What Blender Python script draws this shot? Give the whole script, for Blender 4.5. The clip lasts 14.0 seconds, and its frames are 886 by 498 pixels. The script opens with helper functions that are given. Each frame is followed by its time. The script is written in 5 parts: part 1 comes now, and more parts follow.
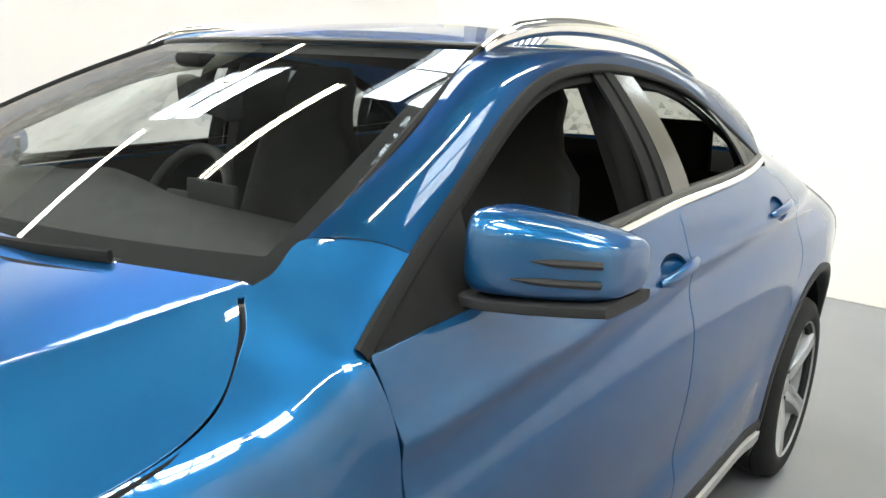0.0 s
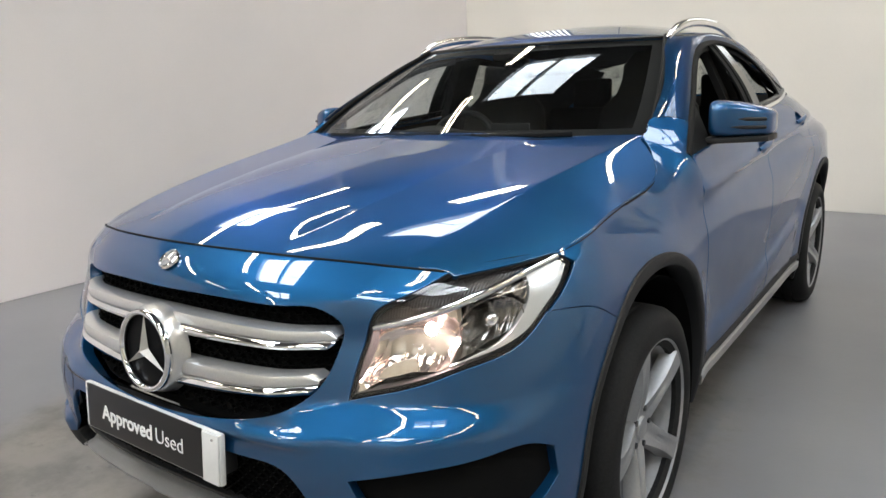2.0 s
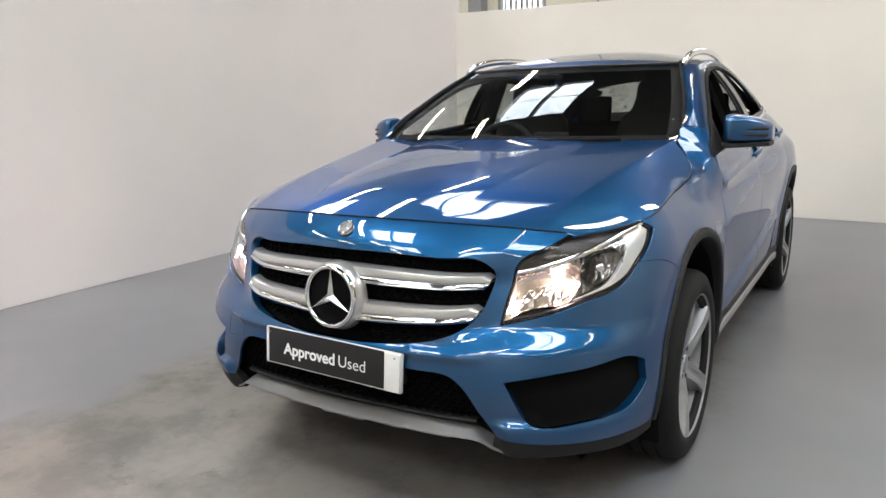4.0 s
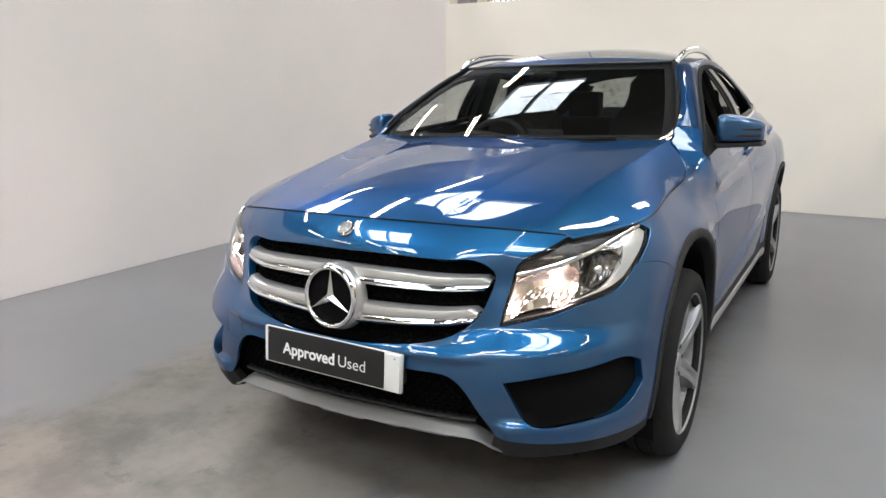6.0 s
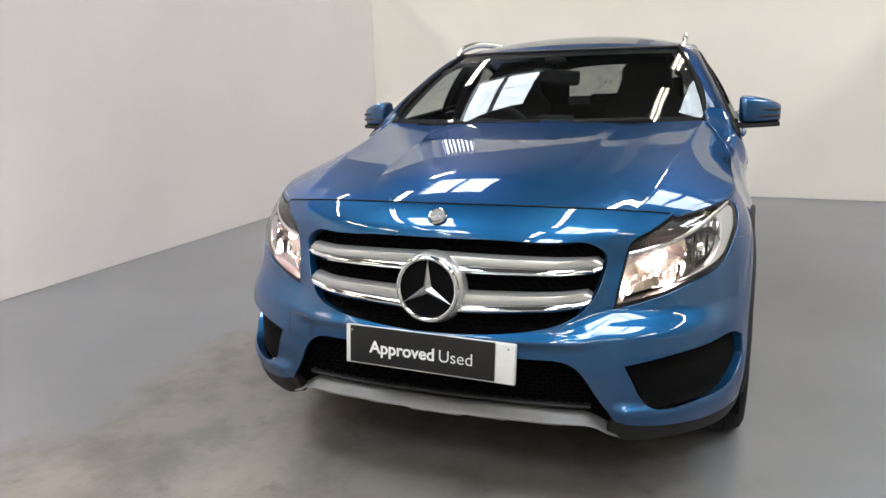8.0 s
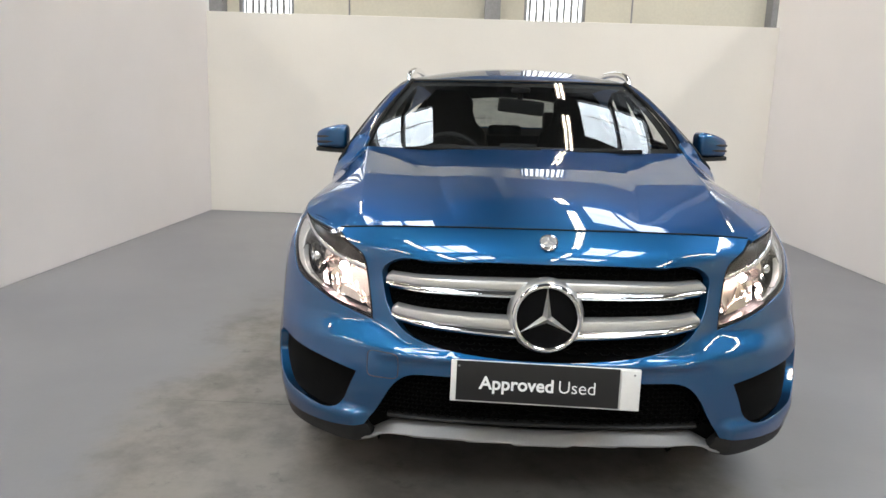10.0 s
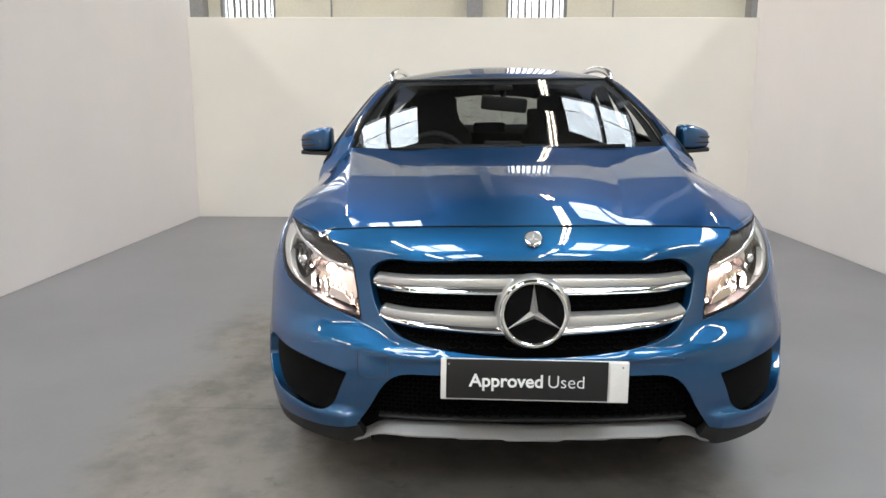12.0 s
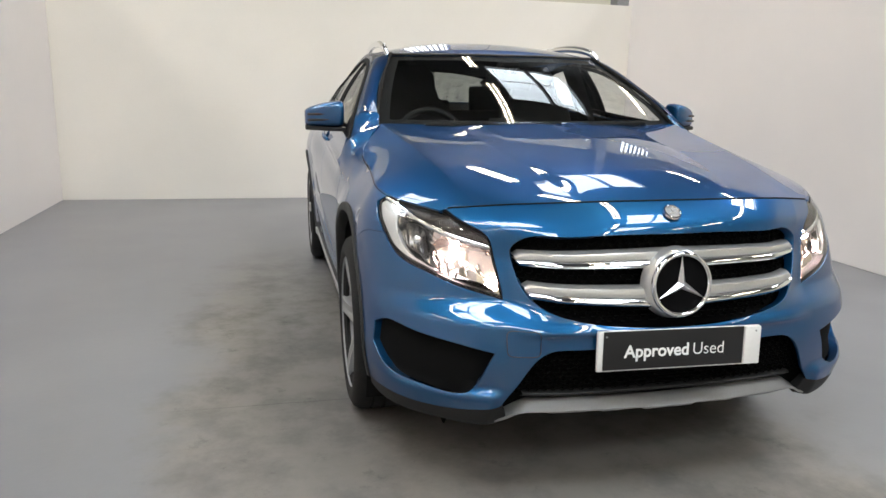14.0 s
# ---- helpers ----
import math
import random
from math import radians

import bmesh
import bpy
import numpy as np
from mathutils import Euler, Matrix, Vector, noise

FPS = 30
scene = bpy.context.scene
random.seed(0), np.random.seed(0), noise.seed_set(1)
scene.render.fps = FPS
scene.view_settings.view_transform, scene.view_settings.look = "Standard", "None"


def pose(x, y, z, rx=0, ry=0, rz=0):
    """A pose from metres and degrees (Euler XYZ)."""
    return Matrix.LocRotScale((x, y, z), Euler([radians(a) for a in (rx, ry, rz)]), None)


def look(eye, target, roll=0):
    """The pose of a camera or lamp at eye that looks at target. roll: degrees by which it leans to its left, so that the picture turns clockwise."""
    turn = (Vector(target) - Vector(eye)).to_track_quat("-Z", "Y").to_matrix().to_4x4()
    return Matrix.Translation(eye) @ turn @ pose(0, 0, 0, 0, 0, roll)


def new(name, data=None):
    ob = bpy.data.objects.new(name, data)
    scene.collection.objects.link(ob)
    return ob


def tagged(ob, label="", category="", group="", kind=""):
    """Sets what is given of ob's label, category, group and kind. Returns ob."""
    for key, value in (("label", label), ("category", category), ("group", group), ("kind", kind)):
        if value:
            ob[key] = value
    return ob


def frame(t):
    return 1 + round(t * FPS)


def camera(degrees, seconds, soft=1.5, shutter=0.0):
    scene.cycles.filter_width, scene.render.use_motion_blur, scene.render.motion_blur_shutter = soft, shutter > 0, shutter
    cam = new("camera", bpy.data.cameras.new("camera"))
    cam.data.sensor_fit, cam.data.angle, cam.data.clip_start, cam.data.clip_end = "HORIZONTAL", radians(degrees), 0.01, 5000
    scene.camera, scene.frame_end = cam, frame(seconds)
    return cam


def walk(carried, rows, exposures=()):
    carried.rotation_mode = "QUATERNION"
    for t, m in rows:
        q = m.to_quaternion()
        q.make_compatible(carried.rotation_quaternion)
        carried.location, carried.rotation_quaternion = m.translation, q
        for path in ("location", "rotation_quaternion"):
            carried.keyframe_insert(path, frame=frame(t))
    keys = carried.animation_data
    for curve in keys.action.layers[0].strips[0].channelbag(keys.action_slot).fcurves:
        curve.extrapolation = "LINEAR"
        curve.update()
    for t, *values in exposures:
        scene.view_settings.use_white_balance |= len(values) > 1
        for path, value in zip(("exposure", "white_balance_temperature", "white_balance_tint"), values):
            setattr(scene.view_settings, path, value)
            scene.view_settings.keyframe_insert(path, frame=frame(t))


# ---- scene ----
cam = camera(63.4, 14.0)
PATH = [
    (0, (1.375, -0.099, 1.367), (0.192, 1.450, 0.919), 3.7),
    (0.5, (1.422, -0.509, 1.331), (0.286, 1.084, 0.913), 2.4),
    (1, (1.456, -0.916, 1.325), (0.338, 0.676, 0.862), 1.0),
    (1.5, (1.447, -1.339, 1.327), (0.34, 0.252, 0.835), -0.5),
    (2, (1.477, -1.762, 1.302), (0.357, -0.169, 0.845), -1.7),
    (2.5, (1.416, -2.13, 1.309), (0.349, -0.498, 0.862), -1.2),
    (2.7, (1.42, -2.26, 1.277), (0.336, -0.628, 0.879), -3.0),
    (5, (1.372, -2.531, 1.34), (0.411, -0.834, 0.899), 0.3),
    (5.5, (1.369, -2.534, 1.348), (0.412, -0.836, 0.9), -0.3),
    (6, (1.361, -2.535, 1.345), (0.385, -0.847, 0.898), -0.5),
    (6.5, (1.363, -2.528, 1.339), (0.368, -0.851, 0.894), -1.0),
    (7, (1.331, -2.531, 1.34), (0.346, -0.85, 0.886), -1.1),
    (7.5, (1.115, -2.62, 1.316), (0.244, -0.88, 0.858), -0.1),
    (8, (0.755, -2.727, 1.299), (0.062, -0.908, 0.842), -1.0),
    (8.2, (0.594, -2.747, 1.283), (-0.032, -0.903, 0.826), -0.2),
    (10.3, (-0.25, -2.833, 1.269), (-0.288, -0.869, 0.898), 1.6),
    (10.5, (-0.236, -2.838, 1.271), (-0.273, -0.873, 0.9), 1.3),
    (11, (-0.229, -2.838, 1.285), (-0.261, -0.875, 0.901), 0.6),
    (11.5, (-0.22, -2.841, 1.271), (-0.257, -0.876, 0.899), 0.3),
    (12, (-0.217, -2.833, 1.273), (-0.259, -0.87, 0.895), 0.2),
    (12.5, (-0.241, -2.82, 1.282), (-0.268, -0.859, 0.886), 0.5),
    (13, (-0.435, -2.82, 1.249), (-0.373, -0.86, 0.857), 2.4),
    (13.5, (-0.837, -2.825, 1.262), (-0.563, -0.884, 0.865), 2.4),
    (14, (-1.166, -2.692, 1.247), (-0.705, -0.793, 0.819), 1.4),
]
# seconds, stops, kelvin, tint
EXPOSURES = [(0.0, 1.02, 6500, 3), (0.5, 0.53, 6500, 4), (1.0, 0.30, 6500, 5), (1.5, 0.12, 6500, 8), (2.0, 0.06, 6500, 9), (2.5, 0.08, 6500, 10), (5.0, 0.18, 6500, 10), (14.0, 0.15, 6500, 9)]
walk(cam, [(t, look(eye, target, roll)) for t, eye, target, roll in PATH], EXPOSURES)

# ---- world and light ----
world = bpy.data.worlds.new("sky")
world.use_nodes = True
wn = world.node_tree.nodes
sky = wn.new("ShaderNodeTexSky")
sky.sky_type = "NISHITA"
sky.sun_disc = False
sky.sun_elevation, sky.sun_rotation = radians(38), radians(150)
world.node_tree.links.new(sky.outputs[0], wn["Background"].inputs[0])
wn["Background"].inputs[1].default_value = 0.12
scene.world = world

ROOF_Z = 7.0
# rooflight openings: x0, x1, y0, y1
# the unseen pair at y -9.8 is added to light the car's front
ROOFLIGHTS = [(-3.85, -1.9, 3.7, 6.1), (1.85, 4.05, 3.9, 6.6), (-3.85, -1.9, -4.6, -2.0), (1.85, 4.05, -4.6, -2.0), (-3.85, -1.9, -9.8, -7.2), (1.85, 4.05, -9.8, -7.2), (-8.6, -6.7, 2.6, 5.0), (6.4, 8.3, 0.4, 2.8)]
TUBES_Z = 5.6
# tube fittings: x, y of the middle, length
TUBES = [(1.15, 5.92, 1.8), (5.6, 5.92, 1.8), (-3.3, 5.85, 1.9)]
TUBES += [(x, y, 2.4) for x in (1.15, 5.6) for y in (2.7, -1.0, -4.7, -8.4)]
TUBES += [(-3.3, y, 2.4) for y in (2.1, -1.7, -5.5, -9.2)] + [(-6.0, y, 2.4) for y in (4.65, 0.65, -3.2, -7.0)]


def area(name, x0, x1, y0, y1, z, power, colour):
    data = bpy.data.lights.new(name, "AREA")
    data.shape, data.size, data.size_y, data.energy, data.color = "RECTANGLE", x1 - x0, y1 - y0, power, colour
    ob = new(name, data)
    ob.matrix_world = pose((x0 + x1) / 2, (y0 + y1) / 2, z)
    return ob


for i, (x0, x1, y0, y1) in enumerate(ROOFLIGHTS):
    area("skylight_daylight", x0, x1, y0, y1, ROOF_Z + 0.22, (365 if abs(x0) > 5 else 142) if y0 > 0 else 292, (0.85, 0.925, 1.0))


# ---- materials ----
def material(name, colour, rough=0.5, metal=0.0, **more):
    m = bpy.data.materials.new(name)
    m.use_nodes = True
    b = m.node_tree.nodes["Principled BSDF"]
    b.inputs["Base Color"].default_value = (*colour, 1)
    b.inputs["Roughness"].default_value = rough
    b.inputs["Metallic"].default_value = metal
    for key, value in more.items():
        b.inputs[key.replace("_", " ")].default_value = value
    return m


def grain(m, scale=40.0, amount=0.15, bump=0.05, scale2=2.0, amount2=0.0, rough=0.0, distance=0.002):
    """Uneven colour at two sizes, fine relief and uneven gloss, in object space."""
    nt = m.node_tree
    n, l, b = nt.nodes, nt.links, nt.nodes["Principled BSDF"]
    tc = n.new("ShaderNodeTexCoord")
    fine, wide = n.new("ShaderNodeTexNoise"), n.new("ShaderNodeTexNoise")
    fine.inputs["Scale"].default_value, wide.inputs["Scale"].default_value = scale, scale2
    fine.inputs["Detail"].default_value, wide.inputs["Detail"].default_value = 4, 5
    for t in (fine, wide):
        l.new(tc.outputs["Object"], t.inputs["Vector"])
    base = tuple(b.inputs["Base Color"].default_value)
    colour = None
    for tex, amt in ((fine, amount), (wide, amount2)):
        if not amt:
            continue
        mr = n.new("ShaderNodeMapRange")
        mr.inputs["From Min"].default_value, mr.inputs["From Max"].default_value = 0.3, 0.7
        mr.inputs["To Min"].default_value, mr.inputs["To Max"].default_value = 1 - amt, 1 + amt
        l.new(tex.outputs["Fac"], mr.inputs["Value"])
        mix = n.new("ShaderNodeVectorMath")
        mix.operation = "SCALE"
        if colour is None:
            mix.inputs[0].default_value = base[:3]
        else:
            l.new(colour, mix.inputs[0])
        l.new(mr.outputs[0], mix.inputs["Scale"])
        colour = mix.outputs[0]
    if colour is not None:
        l.new(colour, b.inputs["Base Color"])
    if bump:
        bp = n.new("ShaderNodeBump")
        bp.inputs["Strength"].default_value, bp.inputs["Distance"].default_value = bump, distance
        l.new(fine.outputs["Fac"], bp.inputs["Height"])
        l.new(bp.outputs[0], b.inputs["Normal"])
    if rough:
        mr = n.new("ShaderNodeMapRange")
        r0 = b.inputs["Roughness"].default_value
        mr.inputs["To Min"].default_value, mr.inputs["To Max"].default_value = max(0.02, r0 - rough), r0 + rough
        l.new(wide.outputs["Fac"], mr.inputs["Value"])
        l.new(mr.outputs[0], b.inputs["Roughness"])
    return m


def paint_material():
    m = material("blue_metallic_paint", (0.008, 0.09, 0.27), 0.4, 0.8, Coat_Weight=1.0, Coat_Roughness=0.008, Coat_IOR=1.62)
    nt = m.node_tree
    n, l, b = nt.nodes, nt.links, nt.nodes["Principled BSDF"]
    tc = n.new("ShaderNodeTexCoord")
    flakes = n.new("ShaderNodeTexNoise")
    flakes.inputs["Scale"].default_value = 7
    l.new(tc.outputs["Object"], flakes.inputs["Vector"])
    mr = n.new("ShaderNodeMapRange")
    mr.inputs["To Min"].default_value, mr.inputs["To Max"].default_value = 0.38, 0.43
    l.new(flakes.outputs["Fac"], mr.inputs["Value"])
    l.new(mr.outputs[0], b.inputs["Roughness"])
    lw = n.new("ShaderNodeTexNoise")
    lw.inputs["Scale"].default_value = 600
    l.new(tc.outputs["Object"], lw.inputs["Vector"])
    ramp = n.new("ShaderNodeMix")
    ramp.data_type = "RGBA"
    ramp.inputs[6].default_value, ramp.inputs[7].default_value = (0.006, 0.071, 0.186, 1), (0.007, 0.078, 0.200, 1)
    l.new(lw.outputs["Fac"], ramp.inputs[0])
    l.new(ramp.outputs[2], b.inputs["Base Color"])
    b.inputs["Specular Tint"].default_value = (0.34, 0.37, 0.72, 1)
    return m


PAINT = paint_material()
MATT = grain(material("matt_black_rubber", (0.006, 0.006, 0.0063), 0.8, 0.0, Specular_IOR_Level=0.2), 300, 0.2, 0.1, 6, 0.1)
BLACK = grain(material("black_plastic", (0.018, 0.018, 0.0185), 0.4), 300, 0.2, 0.1, 6, 0.1)
CLAD = grain(material("grey_black_cladding", (0.014, 0.014, 0.0145), 0.6, 0.0, Specular_IOR_Level=0.28), 400, 0.15, 0.25, 5, 0.12)
DISC = material("black_enamel", (0.004, 0.004, 0.0045), 0.32, 0.0, Specular_IOR_Level=0.05)
GLOSS = material("gloss_black_trim", (0.01, 0.01, 0.011), 0.12)
MESH = material("black_mesh", (0.003, 0.003, 0.003), 0.7, 0.0, Specular_IOR_Level=0.06)
DARK = material("dark_void", (0.004, 0.004, 0.004), 0.9, 0.0, Specular_IOR_Level=0.1)
CHROME = grain(material("chrome", (0.82, 0.82, 0.83), 0.06, 1.0), 60, 0.0, 0.0, 3, 0.02, 0.02)
SILVER = grain(material("silver_paint", (0.57, 0.57, 0.565), 0.28, 0.75, Coat_Weight=0.4), 200, 0.04, 0.02, 4, 0.05)
SKID = grain(material("matt_silver_plastic", (0.36, 0.36, 0.357), 0.48, 0.35), 220, 0.04, 0.03, 5, 0.06)
ALLOY = grain(material("alloy_silver", (0.38, 0.383, 0.388), 0.42, 0.75), 120, 0.05, 0.03, 5, 0.06, 0.05)
RUBBER = grain(material("tyre_rubber", (0.011, 0.0108, 0.0108), 0.8, 0.0, Specular_IOR_Level=0.22), 160, 0.25, 0.2, 7, 0.2)


def clear_pane(name, tint, least):
    """Thin clear sheet: lets light straight through, and shines more the flatter one looks along it."""
    m = bpy.data.materials.new(name)
    m.use_nodes = True
    n, l = m.node_tree.nodes, m.node_tree.links
    n.remove(n["Principled BSDF"])
    tr, gl, lw, pw, sc, mix = (n.new("ShaderNode" + k) for k in ("BsdfTransparent", "BsdfGlossy", "LayerWeight", "Math", "Math", "MixShader"))
    tr.inputs[0].default_value, gl.inputs["Roughness"].default_value, lw.inputs["Blend"].default_value = (*tint, 1), 0.0, 0.5
    pw.operation, pw.inputs[1].default_value = "POWER", 5
    sc.operation, sc.inputs[1].default_value, sc.inputs[2].default_value = "MULTIPLY_ADD", 1 - least, least
    l.new(lw.outputs["Facing"], pw.inputs[0])
    l.new(pw.outputs[0], sc.inputs[0])
    l.new(sc.outputs[0], mix.inputs[0])
    l.new(tr.outputs[0], mix.inputs[1])
    l.new(gl.outputs[0], mix.inputs[2])
    l.new(mix.outputs[0], n["Material Output"].inputs[0])
    return m


GLASS = clear_pane("car_glass", (0.86, 0.89, 0.88), 0.085)
TINTED = clear_pane("tinted_glass", (0.42, 0.44, 0.43), 0.05)
INTERIOR = grain(material("interior_trim", (0.015, 0.0148, 0.0145), 0.75, 0.0, Specular_IOR_Level=0.3), 220, 0.2, 0.2, 5, 0.1)
FABRIC = grain(material("seat_cloth", (0.013, 0.013, 0.0133), 0.9), 350, 0.3, 0.3, 8, 0.15)
WHITE = grain(material("white_wall_paint", (0.785, 0.752, 0.755), 0.62), 160, 0.015, 0.06, 0.7, 0.035)
STEEL = grain(material("grey_steel", (0.25, 0.25, 0.26), 0.5, 0.3), 40, 0.1, 0.05, 2, 0.1)
# back wall: the tubes' warm light is mixed into the white's colour
BACK = grain(material("warm_lit_white_wall_paint", (0.83, 0.80, 0.748), 0.62), 160, 0.015, 0.06, 0.7, 0.04)
CREAM = grain(material("cream_cladding", (0.62, 0.59, 0.50), 0.6), 30, 0.04, 0.03, 1.2, 0.06)
ROOFING = grain(material("roof_lining", (0.12, 0.12, 0.125), 0.8), 20, 0.1, 0.05, 1.0, 0.15)
PLATE_WHITE = grain(material("plate_white", (0.68, 0.68, 0.67), 0.4), 90, 0.02, 0.02, 9, 0.05)
LENS = clear_pane("lamp_cover", (0.985, 0.985, 0.985), 0.05)


def emitter(name, colour, strength):
    m = material(name, colour, 0.5)
    b = m.node_tree.nodes["Principled BSDF"]
    b.inputs["Emission Color"].default_value = (*colour, 1)
    b.inputs["Emission Strength"].default_value = strength
    return m


TUBE = emitter("fluorescent_tube", (1.0, 0.87, 0.68), 54)
BULB = emitter("halogen_bulb", (1.0, 0.75, 0.68), 5600)
DAY = emitter("bright_daylight", (0.95, 0.98, 1.0), 3.0)


def floor_material():
    m = material("painted_concrete", (0.24, 0.24, 0.245), 0.42)
    nt = m.node_tree
    n, l, b = nt.nodes, nt.links, nt.nodes["Principled BSDF"]
    tc = n.new("ShaderNodeTexCoord")
    sep = n.new("ShaderNodeSeparateXYZ")
    l.new(tc.outputs["Object"], sep.inputs[0])

    def tex(scale, detail, rough=0.6):
        t = n.new("ShaderNodeTexNoise")
        t.inputs["Scale"].default_value, t.inputs["Detail"].default_value, t.inputs["Roughness"].default_value = scale, detail, rough
        l.new(tc.outputs["Object"], t.inputs["Vector"])
        return t.outputs["Fac"]

    def maths(op, a, c, d=None):
        t = n.new("ShaderNodeMath")
        t.operation = op
        for i, v in enumerate((a, c, d)):
            if v is None:
                continue
            if isinstance(v, (int, float)):
                t.inputs[i].default_value = v
            else:
                l.new(v, t.inputs[i])
        return t.outputs[0]

    def ramp(v, lo, hi, a=0.0, c=1.0):
        t = n.new("ShaderNodeMapRange")
        t.interpolation_type = "SMOOTHSTEP"
        for k, x in (("From Min", lo), ("From Max", hi), ("To Min", a), ("To Max", c)):
            t.inputs[k].default_value = x
        l.new(v, t.inputs["Value"])
        return t.outputs[0]

    def blend(f, a, c):
        t = n.new("ShaderNodeMix")
        t.data_type = "RGBA"
        l.new(f, t.inputs[0])
        for i, v in ((6, a), (7, c)):
            if isinstance(v, tuple):
                t.inputs[i].default_value = (*v, 1)
            else:
                l.new(v, t.inputs[i])
        return t.outputs[2]

    # a worn, dirty strip where cars stand and drive in
    wob = maths("MULTIPLY_ADD", tex(1.6, 6, 0.65), 1.1, -0.55)
    xw = maths("ABSOLUTE", maths("ADD", maths("ADD", sep.outputs[0], 0.35), wob), None)
    strip = ramp(xw, 0.95, 1.40, 1.0, 0.0)
    back = ramp(sep.outputs[1], 1.2, 3.4, 1.0, 0.0)
    dirt = maths("MULTIPLY", strip, back)
    patches = ramp(tex(2.6, 6, 0.66), 0.38, 0.68)
    specks = ramp(tex(6.0, 9, 0.75), 0.57, 0.66)
    base = blend(ramp(tex(0.8, 3), 0.3, 0.7), (0.156, 0.159, 0.174), (0.184, 0.187, 0.201))
    worn = blend(patches, (0.178, 0.165, 0.149), (0.112, 0.104, 0.096))
    worn = blend(maths("MULTIPLY", specks, 0.6), worn, (0.055, 0.050, 0.046))
    col = blend(maths("MULTIPLY", dirt, 0.9), base, worn)
    # a saw-cut joint, filled with dirt
    cut = maths("LESS_THAN", maths("ABSOLUTE", maths("ADD", maths("MULTIPLY_ADD", tex(6.0, 2), 0.012, -0.006), maths("SUBTRACT", sep.outputs[1], 0.08)), None), 0.0035)
    cut = maths("MULTIPLY", cut, maths("MULTIPLY", ramp(sep.outputs[0], -1.75, -1.15), ramp(sep.outputs[0], -0.6, -0.2, 1.0, 0.0)))
    col = blend(maths("MULTIPLY", cut, 0.6), col, (0.05, 0.047, 0.043))
    l.new(col, b.inputs["Base Color"])
    l.new(maths("MULTIPLY_ADD", maths("MULTIPLY", dirt, patches), 0.25, 0.36), b.inputs["Roughness"])
    bp = n.new("ShaderNodeBump")
    bp.inputs["Strength"].default_value, bp.inputs["Distance"].default_value = 0.12, 0.004
    l.new(tex(30, 5), bp.inputs["Height"])
    l.new(bp.outputs[0], b.inputs["Normal"])
    return m


FLOOR = floor_material()


# ---- building blocks ----
def lean_in(v):
    """The cabin leans in towards the roof above the shoulder."""
    s = min(1.0, max(0.0, (v[2] - 1.12) / 0.31))
    return (v[0] * (1 - 0.055 * s * (0.4 + 0.6 * s)), v[1], v[2])


def mesh_object(name, verts, faces, mat, parent=None, label="", smooth=False, normals=None):
    me = bpy.data.meshes.new(name)
    if parent is not None and parent.name == "car":
        verts = [lean_in(v) for v in verts]
    me.from_pydata([tuple(v) for v in verts], [], [tuple(f) for f in faces])
    me.materials.append(mat)
    if smooth or normals is not None:
        me.polygons.foreach_set("use_smooth", [True] * len(me.polygons))
    if normals is not None:
        me.normals_split_custom_set_from_vertices([tuple(v) for v in normals])
    me.update()
    ob = new(name, me)
    ob.parent = parent
    if label:
        ob["label"] = label
    return ob


def part(name, bm, mat, parent=None, label="", smooth=True):
    me = bpy.data.meshes.new(name)
    if parent is not None and parent.name == "car":
        for v in bm.verts:
            v.co = lean_in(v.co)
    bm.normal_update()
    bm.to_mesh(me)
    bm.free()
    me.materials.append(mat)
    if smooth:
        me.polygons.foreach_set("use_smooth", [True] * len(me.polygons))
        me.set_sharp_from_angle(angle=radians(38))
    ob = new(name, me)
    ob.parent = parent
    if label:
        ob["label"] = label
    return ob


def box(x0, x1, y0, y1, z0, z1, bevel=0.0, bm=None, segments=2):
    bm = bm or bmesh.new()
    made = bmesh.ops.create_cube(bm, size=1, matrix=Matrix.LocRotScale(((x0 + x1) / 2, (y0 + y1) / 2, (z0 + z1) / 2), None, (x1 - x0, y1 - y0, z1 - z0)))
    if bevel:
        edges = list({e for v in made["verts"] for e in v.link_edges})
        bmesh.ops.bevel(bm, geom=edges, offset=bevel, segments=segments, affect="EDGES", profile=0.6)
    return bm


def spl(xs, ys):
    """A smooth curve through the given knots (natural cubic), straight beyond them."""
    xs, ys = np.array(xs, float), np.array(ys, float)
    n = len(xs)
    h = np.diff(xs)
    a = np.zeros((n, n))
    r = np.zeros(n)
    a[0, 0] = a[-1, -1] = 1
    for i in range(1, n - 1):
        a[i, i - 1], a[i, i], a[i, i + 1] = h[i - 1], 2 * (h[i - 1] + h[i]), h[i]
        r[i] = 6 * ((ys[i + 1] - ys[i]) / h[i] - (ys[i] - ys[i - 1]) / h[i - 1])
    m = np.linalg.solve(a, r)
    s0 = (ys[1] - ys[0]) / h[0] - h[0] * (2 * m[0] + m[1]) / 6
    s1 = (ys[-1] - ys[-2]) / h[-1] + h[-1] * (m[-2] + 2 * m[-1]) / 6

    def f(x):
        x = np.asarray(x, float)
        c = np.clip(x, xs[0], xs[-1])
        i = np.clip(np.searchsorted(xs, c, side="right") - 1, 0, n - 2)
        t0, t1 = c - xs[i], xs[i + 1] - c
        v = (m[i] * t1 ** 3 + m[i + 1] * t0 ** 3) / (6 * h[i]) + (ys[i] / h[i] - m[i] * h[i] / 6) * t1 + (ys[i + 1] / h[i] - m[i + 1] * h[i] / 6) * t0
        return v + np.where(x < xs[0], (x - xs[0]) * s0, 0) + np.where(x > xs[-1], (x - xs[-1]) * s1, 0)
    return f


